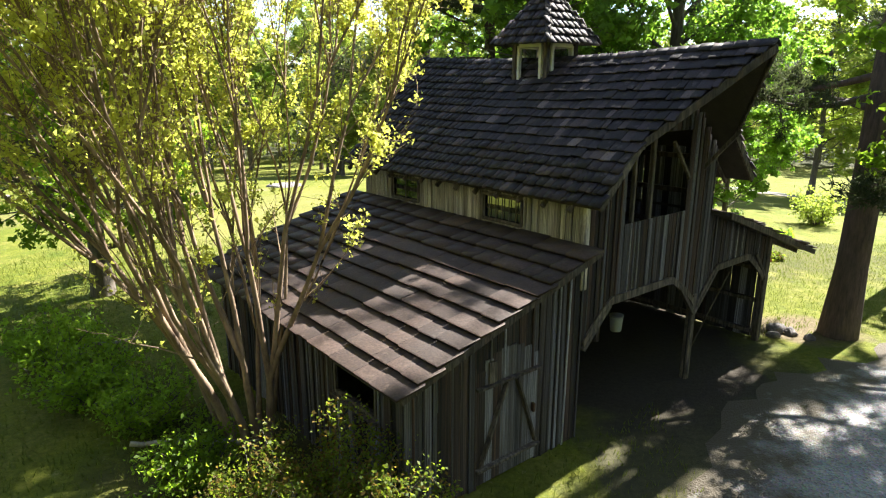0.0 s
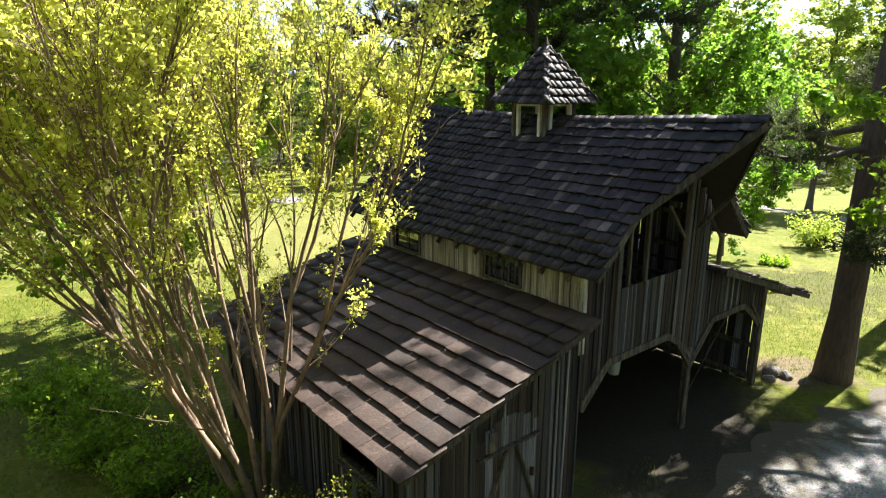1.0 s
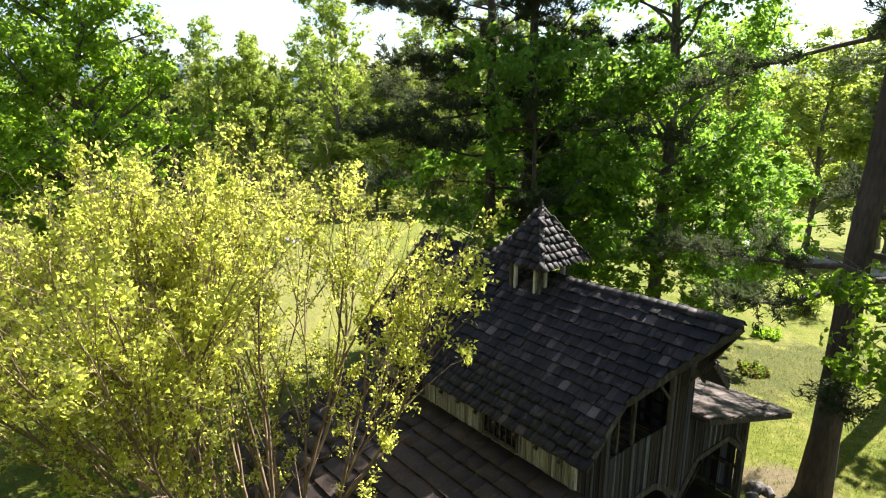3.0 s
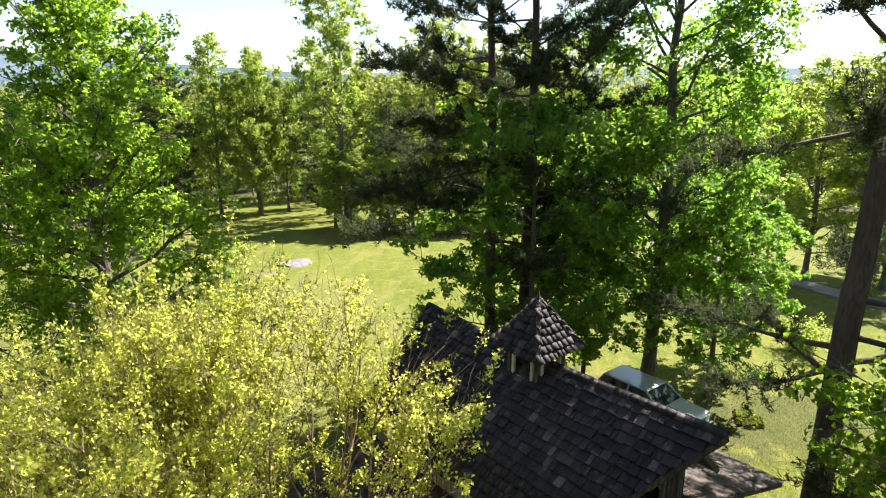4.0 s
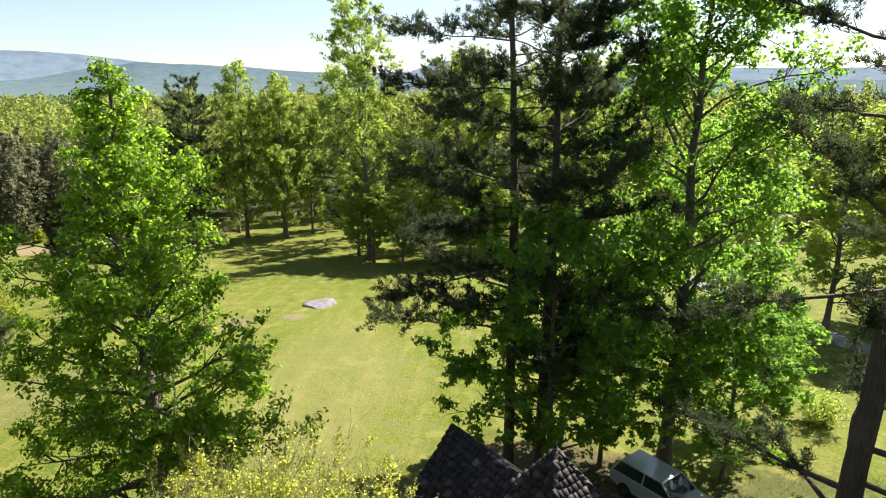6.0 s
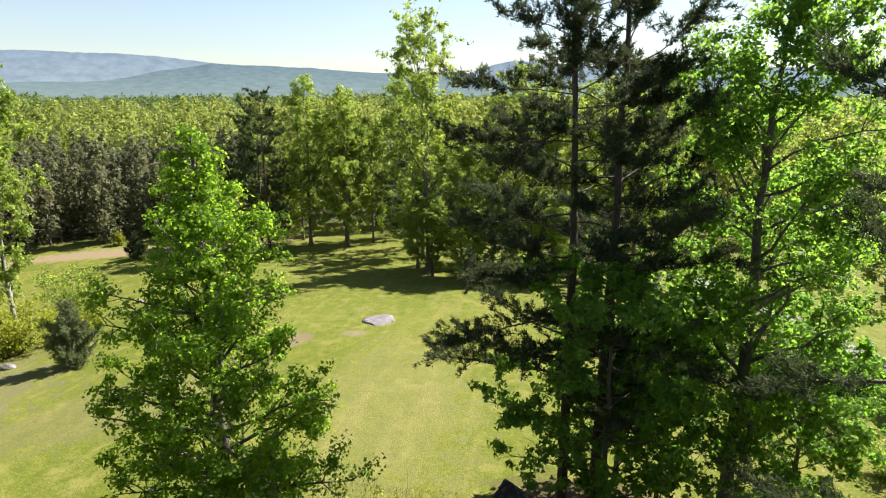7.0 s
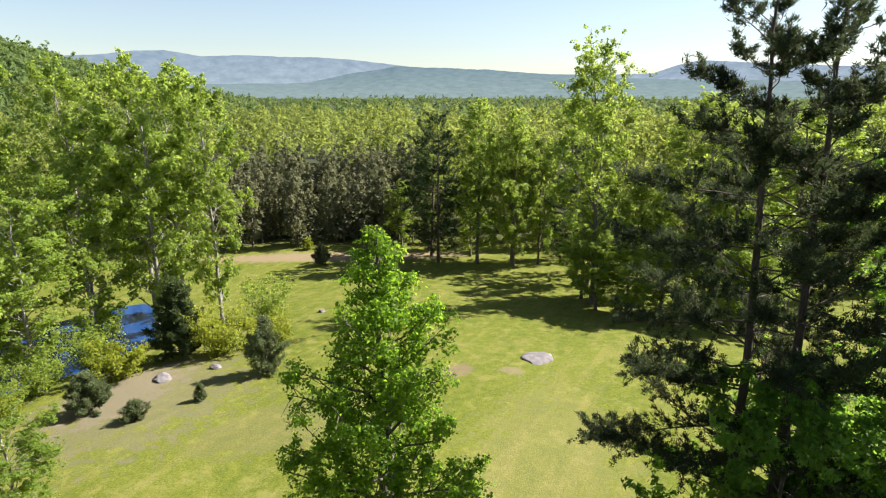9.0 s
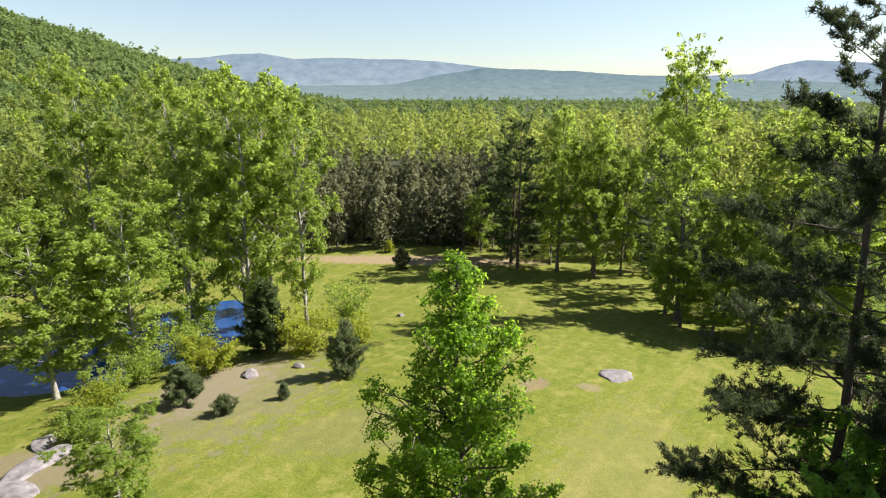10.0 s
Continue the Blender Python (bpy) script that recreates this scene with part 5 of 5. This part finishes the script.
wing_wall = sheet_wall("wing_wall", "grey board wing wall", FRONT, BACK, "y", RIGHT - 0.09, 0.2, 1.9)
planks(wing_wall, FRONT, BACK, "y", (RIGHT, 1), lambda u: low_roof(RIGHT) - 0.06, [], width=0.22)
bay_wall = sheet_wall("bay_wall", "dark inner board wall of the cart bay", FRONT + 0.1, BACK, "y", -2.45, 0.2, 2.4)
planks(bay_wall, FRONT + 0.08, BACK - 0.05, "y", (-2.38, 1), lambda u: 3.6, [], width=0.26, mesh=PLANK_IN, batten=False)
stall_wall = sheet_wall("stall_wall", "low dark board partition", 5.0, BACK, "y", 1.6, 0.2, 1.4)
planks(stall_wall, 4.4, BACK - 0.05, "y", (1.55, 1), lambda u: 1.55, [], width=0.26, mesh=PLANK_IN, batten=False)

bm = bmesh.new()
box(bm, (-SIDE_L + 0.03, FRONT + 0.03, 2.86), (SIDE - 0.03, BACK - 0.03, 2.94))
part("loft_floor", bm, LOFT, barn, "tan loft floor boards, lightened as if sunlit")
for u in np.arange(FRONT + 0.5, BACK, 0.9):
    bm = bmesh.new()
    box(bm, (-SIDE_L + 0.03, u - 0.05, 2.70), (SIDE - 0.03, u + 0.05, 2.856))
    part("joist", bm, TIMBER, barn)

bm = bmesh.new()
for w, u, top in ((-2.36, FRONT + 0.14, 3.4), (-SIDE, BACK - 0.2, 3.5), (SIDE, BACK - 0.2, 3.4), (LEFT + 0.1, FRONT + 0.1, 2.2), (LEFT + 0.1, BACK - 0.1, 2.2),
                  (RIGHT - 0.1, BACK - 0.1, 2.5), (1.6, 4.3, 3.4), (-2.36, 5, 3.4)):
    beam(bm, (w, u, -0.1), (w, u, top), 0.15, 0.15)
    part("post", bm, TIMBER, barn, "hewn wall post")
    bm = bmesh.new()
bm.free()


def post(w, u, top):
    bm = bmesh.new()
    beam(bm, (w, u, -0.1), (w, u, top), 0.15, 0.15)
    part("post", bm, TIMBER, barn, "grey squared front post")


post(1.46, FRONT + 0.02, 2.0)
bm = bmesh.new()
beam(bm, (-SIDE_L + 0.02, FRONT + 0.03, 2.9), (-SIDE_L + 0.02, FRONT + 0.03, 4.58), 0.14, 0.14)
part("corner_post", bm, PALE_BOARD, barn)
post(4.86, FRONT + 0.02, 2.75)


def brace(a, b, w=0.09):
    bm = bmesh.new()
    beam(bm, a, b, w, w)
    part("brace", bm, TIMBER, barn)


brace((1.46, FRONT - 0.03, 1.55), (0.75, FRONT - 0.03, 2.36))
brace((1.46, FRONT - 0.03, 1.55), (2.30, FRONT - 0.03, 2.42))
brace((4.80, FRONT - 0.03, 1.75), (4.15, FRONT - 0.03, 2.45))
brace((-2.34, FRONT - 0.03, 1.75), (-1.62, FRONT - 0.03, 2.46))
brace((-0.45, FRONT + 0.06, 3.9), (-0.45, FRONT + 0.06, 5.9))
brace((0.05, FRONT - 0.05, 5.35), (0.72, FRONT - 0.05, 4.60), 0.06)
brace((-1.0, FRONT + 0.06, 3.9), (-1.0, FRONT + 0.06, 5.5), 0.07)
brace((1.30, FRONT - 0.02, 4.75), (1.30, 1.02, 5.55), 0.07)       # under the eave
brace((0, 0.35, 6.80), (0, BACK, 6.80), 0.14)


def arch_trim(hole, w0, w1):
    """A narrow board bent along the head of a cart opening."""
    ws = np.linspace(w0 + 0.02, w1 - 0.02, 26)
    zs = [hole(w)[1] for w in ws]
    bm = bmesh.new()
    rings = [[bm.verts.new((w, FRONT - 0.045 + dy, z + 0.03 + dz)) for dy, dz in ((-0.018, -0.075), (0.018, -0.075), (0.018, 0.075), (-0.018, 0.075))] for w, z in zip(ws, zs)]
    for a, b in zip(rings, rings[1:]):
        for k in range(4):
            bm.faces.new((a[k], a[(k + 1) % 4], b[(k + 1) % 4], b[k]))
    bm.faces.new(rings[0])
    bm.faces.new(rings[-1][::-1])
    part("arch_board", bm, TIMBER, barn, "grey board along the cart opening")


arch_trim(bay_hole, -2.36, 1.40)
arch_trim(wing_hole, 1.52, 4.72)


# the arched door of the low bay, shut
def barn_door():
    bm = bmesh.new()
    box(bm, (-4.90, FRONT + 0.004, 0.08), (-3.51, FRONT + 0.02, 1.78))
    d = part("door", bm, BOARD, barn, "arched weathered plank door, shut")
    for i in range(8):
        a = -4.90 + i * 0.174
        k = (i + 0.5) / 8 * 2 - 1
        top = 1.80 + 0.55 * math.sqrt(max(0, 1 - k * k))
        put("plank", PLANK, d, at=pose(a + 0.087, FRONT - 0.012, 0.06) @ Matrix.Diagonal((0.166, 0.03, top - 0.06, 1)))
    for a, b, w in (((-4.93, 1.80), (-3.48, 1.80), 0.10), ((-4.93, 0.36), (-3.48, 0.36), 0.12),
                    ((-4.85, 0.42), (-4.28, 1.76), 0.10), ((-3.56, 0.42), (-4.05, 1.76), 0.10), ((-4.60, 1.84), (-4.60, 2.20), 0.16)):
        bm = bmesh.new()
        beam(bm, (a[0], FRONT - 0.058, a[1]), (b[0], FRONT - 0.058, b[1]), w, 0.045)
        part("rail" if a[1] == b[1] else "brace", bm, TIMBER, d)
    bm = bmesh.new()
    box(bm, (-3.66, FRONT - 0.10, 1.00), (-3.61, FRONT - 0.03, 1.16), 0.008)
    part("handle", bm, plain_mat("rusted_iron", (0.10, 0.06, 0.045), 0.7, 0.6), d)


barn_door()


PANE = plain_mat("window_glass", (0.02, 0.022, 0.02), 0.04, grime=0.1)
PANE.node_tree.nodes["Principled BSDF"].inputs["IOR"].default_value = 2.6


def window(u0, u1, z0, z1, w, out, bars, glazed=False):
    bm = bmesh.new()
    for a, b in (((w, u0, z0), (w, u1, z0)), ((w, u0, z1), (w, u1, z1)), ((w, u0, z0), (w, u0, z1)), ((w, u1, z0), (w, u1, z1))):
        beam(bm, (a[0] + out * 0.02, a[1], a[2]), (b[0] + out * 0.02, b[1], b[2]), 0.06, 0.06)
    d = part("window", bm, TIMBER, barn, "small unglazed window with a plain frame")
    for k in range(bars):
        bm = bmesh.new()
        u = u0 + (u1 - u0) * (k + 1) / (bars + 1)
        beam(bm, (w, u, z0), (w, u, z1), 0.018, 0.018)
        part("bar", bm, TIMBER, d)
    if glazed:
        bm = bmesh.new()
        box(bm, (w + 0.03, u0 + 0.02, z0 + 0.02), (w + 0.036, u1 - 0.02, z1 - 0.02))
        part("pane", bm, PANE, d, "dark reflecting glass")


window(3.20, 4.30, 3.80, 4.30, -SIDE_L, -1, 5, True)
window(6.45, 7.50, 3.80, 4.30, -SIDE_L, -1, 1, True)
window(2.38, 3.60, 1.50, 2.02, LEFT, -1, 0)
bm = bmesh.new()
beam(bm, (LEFT - 0.05, 2.30, 1.44), (LEFT - 0.05, 3.68, 1.44), 0.12, 0.05)
part("window_shelf", bm, TIMBER, barn, "grey board under the side window")


# roofs
CUBE = np.array([(x, y, z) for x in (-0.5, 0.5) for y in (-0.5, 0.5) for z in (-0.5, 0.5)], np.float32)
CUBE_F = np.array([(0, 1, 3, 2), (4, 6, 7, 5), (0, 4, 5, 1), (2, 3, 7, 6), (0, 2, 6, 4), (1, 5, 7, 3)], np.int32)


def joined(name, mats, mat):
    """Many unit slabs at their poses in one mesh."""
    M = np.array([np.array(m) for m in mats], np.float32)
    V = np.einsum("nij,kj->nki", M[:, :3, :3], CUBE) + M[:, None, :3, 3]
    F = CUBE_F[None] + (np.arange(len(M)) * 8)[:, None, None]
    return mesh_of(name, V.reshape(-1, 3), F.reshape(-1, 4), mat)


def shakes(origin, along, down, length, span, row=0.25, width=(0.11, 0.22), thick=0.036, wild=1.8):
    """Poses of overlapping shakes on a slope; span(r) gives the reach along it at r below the top."""
    along, down = Vector(along).normalized(), Vector(down).normalized()
    up = along.cross(down)
    if up.z < 0:
        up = -up
    base = Matrix((along, down, up)).transposed().to_4x4()
    out = []
    n = int(round(length / row))
    row = length / n
    for k in range(n):
        a, b = span((k + 0.8) * row)
        s = a - rng.uniform(0, 0.1)
        while s < b:
            w = rng.uniform(*width)
            w = min(w, b - s + 0.02)
            if w > 0.05:
                ln = row * 1.25
                r = k * row + row * 0.62 + rng.gauss(0, 0.010)
                sag = 0.03 * noise.noise((s * 0.6, k * 0.2, origin[2]))
                p = Vector(origin) + along * (s + w / 2) + down * r + up * (0.05 + sag + rng.uniform(-0.005, 0.010))
                m = Matrix.Translation(p) @ base @ pose(0, 0, 0, math.degrees(math.atan2(thick * 1.6, ln)) + rng.gauss(0, wild), rng.gauss(0, wild), rng.gauss(0, wild * 0.8))
                out.append((m @ Matrix.Diagonal((w - 0.012, ln, thick, 1)), s, r))
            s += w
    return out


def roof(r, poses, mat, pick):
    """Lays shakes on a roof's boarding: the nearest as pieces, the others as one sheet."""
    near = [m for m, s, d in poses if pick(s, d)][:300]
    ids = {id(m) for m in near}
    rest = [m for m, s, d in poses if id(m) not in ids]
    tagged(put("shake_cover", joined("shake_cover", rest, mat), r), kind="stuff")
    me = mesh_of("shake", CUBE, CUBE_F, mat)
    for m in near:
        put("shake", me, r, at=m)
    return r


def main_edge(w):
    """Front and back ends of the main roof at w from the ridge."""
    return (1.28 * w / 1.6 if w < 1.6 else 1.28 + 0.03 * (w - 1.6), 9.47 - 0.23 * w / EAVE_W)


def ridge_sag(u, w):
    """How far the old ridge has sunk in the middle, fading out towards the eaves."""
    return float(np.interp(u, [0.3, 3.2, 5.0, 7.2, 9.4], [0, 0.12, 0.15, 0.11, 0])) * max(0.0, 1 - w / EAVE_W)


SL = math.hypot(1, PITCH)
for sgn in (-1, 1):
    bm = bmesh.new()
    pts = [(0, 0), (1.6, 1.28), (EAVE_W, 1.31), (EAVE_W, 9.24), (0, 9.47)]
    prism(bm, [(sgn * w, u + (0.02 if u < 5 else -0.02), RIDGE - PITCH * w) for w, u in pts], (-sgn * 0.035, 0, -0.05))
    bmesh.ops.bisect_plane(bm, geom=bm.verts[:] + bm.edges[:] + bm.faces[:], plane_co=(0, 3.2, 0), plane_no=(0, 1, 0))
    bmesh.ops.bisect_plane(bm, geom=bm.verts[:] + bm.edges[:] + bm.faces[:], plane_co=(0, 5.0, 0), plane_no=(0, 1, 0))
    bmesh.ops.bisect_plane(bm, geom=bm.verts[:] + bm.edges[:] + bm.faces[:], plane_co=(0, 7.2, 0), plane_no=(0, 1, 0))
    for v in bm.verts:
        v.co.z -= ridge_sag(v.co.y, abs(v.co.x)) + 0.02
    deck = part("roof", bm, DECK, barn, "steep dark weathered shake roof with a pointed prow")
    poses = shakes((0, 0, RIDGE), (0, 1, 0), (sgn, 0, -PITCH), EAVE_W * SL + 0.02, lambda r: main_edge(min(r / SL, EAVE_W)), 0.25, (0.11, 0.26), 0.040)
    poses = [(Matrix.Translation((0, 0, -ridge_sag(m.translation.y, abs(m.translation.x)))) @ m, s, d) for m, s, d in poses]
    roof(deck, poses, SHAKE, (lambda s, d: s < 6.0) if sgn < 0 else (lambda s, d: False))
    for a, b in (((0, 0), (1.6, 1.28)), ((1.6, 1.28), (EAVE_W, 1.31))):
        bm = bmesh.new()
        beam(bm, (sgn * a[0], a[1] - 0.015, RIDGE - PITCH * a[0] - 0.05), (sgn * b[0], b[1] - 0.015, RIDGE - PITCH * b[0] - 0.05), 0.04, 0.13)
        part("bargeboard", bm, TIMBER, barn, "grey bargeboard")
    for u in np.arange(1.9, 9.2, 0.6):
        bm = bmesh.new()
        beam(bm, (sgn * 1.9, u, RIDGE - PITCH * 1.9 - 0.12), (sgn * 2.68, u, RIDGE - PITCH * 2.68 - 0.12), 0.06, 0.09)
        part("rafter", bm, TIMBER, barn)
poses = []
for k in range(44):
    for sgn in (-1, 1):
        m = pose(sgn * 0.07, 0.1 + k * 0.215, RIDGE + 0.035 - ridge_sag(0.1 + k * 0.215, 0) + 0.02 * noise.noise((k * 0.7, 1, 1)), 0, sgn * 42 + rng.gauss(0, 3), rng.gauss(0, 3))
        poses.append(m @ Matrix.Diagonal((0.17, 0.25, 0.022, 1)))
tagged(put("ridge_cap", joined("ridge_cap", poses, SHAKE), barn, "worn ridge shakes"), kind="stuff")

LOWS = math.hypot(1, 0.333)
bm = bmesh.new()
prism(bm, [(-2.40, 1.36, low_roof(-2.40)), (-6.55, 1.40, low_roof(-6.55)), (-6.55, 9.3, low_roof(-6.55)), (-2.40, 9.2, low_roof(-2.40))], (0, 0, -0.06))
deck = part("low_roof", bm, DECK, barn, "low brown shake roof over the side bay")
poses = shakes((-2.44, 0, low_roof(-2.44)), (0, 1, 0), (-1, 0, -0.333), 4.14 * LOWS, lambda r: (1.36, 9.25), 0.40, (0.3, 0.8), 0.052, 0.5)
roof(deck, poses, SHAKE_LOW, lambda s, d: s < 6.2 and d > 1.1)
bm = bmesh.new()
prism(bm, [(1.86, 1.40, low_roof(1.86)), (1.86, 9.2, low_roof(1.86)), (6.92, 9.2, low_roof(6.92)), (6.92, 1.40, low_roof(6.92))], (0, 0, -0.06))
deck = part("low_roof", bm, DECK, barn, "low shake roof over the open wing")
poses = shakes((1.98, 0, low_roof(1.98)), (0, 1, 0), (1, 0, -0.327), 4.96 * LOWS, lambda r: (1.38, 9.25), 0.30, (0.2, 0.42))
roof(deck, poses, SHAKE_LOW, lambda s, d: False)
for w0, w1, off in ((-2.42, -6.57, 0.0), (1.98, 6.96, 0.0)):
    bm = bmesh.new()
    beam(bm, (w0, 1.345, low_roof(w0) - 0.045), (w1, 1.385, low_roof(w1) - 0.045), 0.04, 0.13)
    part("bargeboard", bm, TIMBER, barn, "grey bargeboard")
for u in np.arange(1.8, 9, 0.8):
    bm = bmesh.new()
    beam(bm, (4.9, u, low_roof(4.9) - 0.12), (6.85, u, low_roof(6.85) - 0.12), 0.06, 0.10)
    part("rafter", bm, TIMBER, barn)


def cupola():
    u0, h, z0, z1 = 4.98, 0.46, 6.15, 7.30
    bm = bmesh.new()
    box(bm, (-h + 0.01, u0 - h + 0.01, z0), (h - 0.01, u0 + h - 0.01, 6.30))
    c = part("cupola", bm, BOARD, barn, "square cupola with pale window frames and a pyramid roof")
    for sx in (-1, 1):
        for sy in (-1, 1):
            bm = bmesh.new()
            beam(bm, (sx * h, u0 + sy * h, z0), (sx * h, u0 + sy * h, z1), 0.11, 0.11)
            part("corner_post", bm, TIMBER, c)
    for k in range(4):
        m = Matrix.Translation((0, u0, 0)) @ Matrix.Rotation(k * math.pi / 2, 4, "Z")
        bm = bmesh.new()
        box(bm, (-h, -h - 0.03, z0), (h, -h + 0.03, 6.42))
        bm.transform(m)
        part("panel", bm, BOARD, c)
        bm = bmesh.new()
        for a, b in (((-0.32, 6.46), (0.32, 6.46)), ((-0.32, 7.22), (0.32, 7.22)), ((-0.32, 6.46), (-0.32, 7.22)), ((0.32, 6.46), (0.32, 7.22))):
            beam(bm, (a[0], -h - 0.02, a[1]), (b[0], -h - 0.02, b[1]), 0.075, 0.09)
        bm.transform(m)
        part("window_frame", bm, WHITE, c, "pale peeling window frame")
        bm = bmesh.new()
        box(bm, (-h, -h - 0.025, 7.25), (h, -h + 0.025, z1))
        bm.transform(m)
        part("panel", bm, BOARD, c)
    r, top, eave = 0.77, 8.44, 7.26
    rise = top - eave
    sl = math.hypot(rise, r)
    bm = bmesh.new()
    vs = [bm.verts.new((sx * r, u0 + sy * r, eave)) for sx, sy in ((-1, -1), (1, -1), (1, 1), (-1, 1))]
    tip = bm.verts.new((0, u0, top))
    for i in range(4):
        bm.faces.new((vs[i], vs[(i + 1) % 4], tip))
    bm.faces.new(vs[::-1])
    me = bpy.data.meshes.new("pyramid")
    bm.to_mesh(me)
    bm.free()
    me.materials.append(DECK)
    rf = put("cupola_roof", me, c, "pyramid shake roof")
    ms = []
    for k in range(4):
        m = Matrix.Translation((0, u0, 0)) @ Matrix.Rotation(k * math.pi / 2, 4, "Z")
        for q, s, d in shakes((0, 0, top), (1, 0, 0), (0, -r, -rise), sl + 0.03, lambda d: (-r * d / sl, r * d / sl), 0.20, (0.13, 0.24)):
            ms.append(m @ q)
    tagged(put("shake_cover", joined("shake_cover", ms, SHAKE), rf), kind="stuff")
    for sx, sy in ((-1, -1), (1, -1), (1, 1), (-1, 1)):
        bm = bmesh.new()
        for i in range(7):
            f0, f1 = i / 7, (i + 1.25) / 7
            beam(bm, (sx * r * f0, u0 + sy * r * f0, top - rise * f0 + 0.075), (sx * r * min(f1, 1.02), u0 + sy * r * min(f1, 1.02), top - rise * min(f1, 1.02) + 0.095), 0.12, 0.02)
        part("hip_cap", bm, TIMBER, rf, "pale hip shakes")
    bm = bmesh.new()
    bmesh.ops.create_cone(bm, segments=8, radius1=0.05, radius2=0.012, depth=0.22, cap_ends=True, matrix=Matrix.Translation((0, u0, top + 0.12)))
    part("finial", bm, TIMBER, c)


cupola()
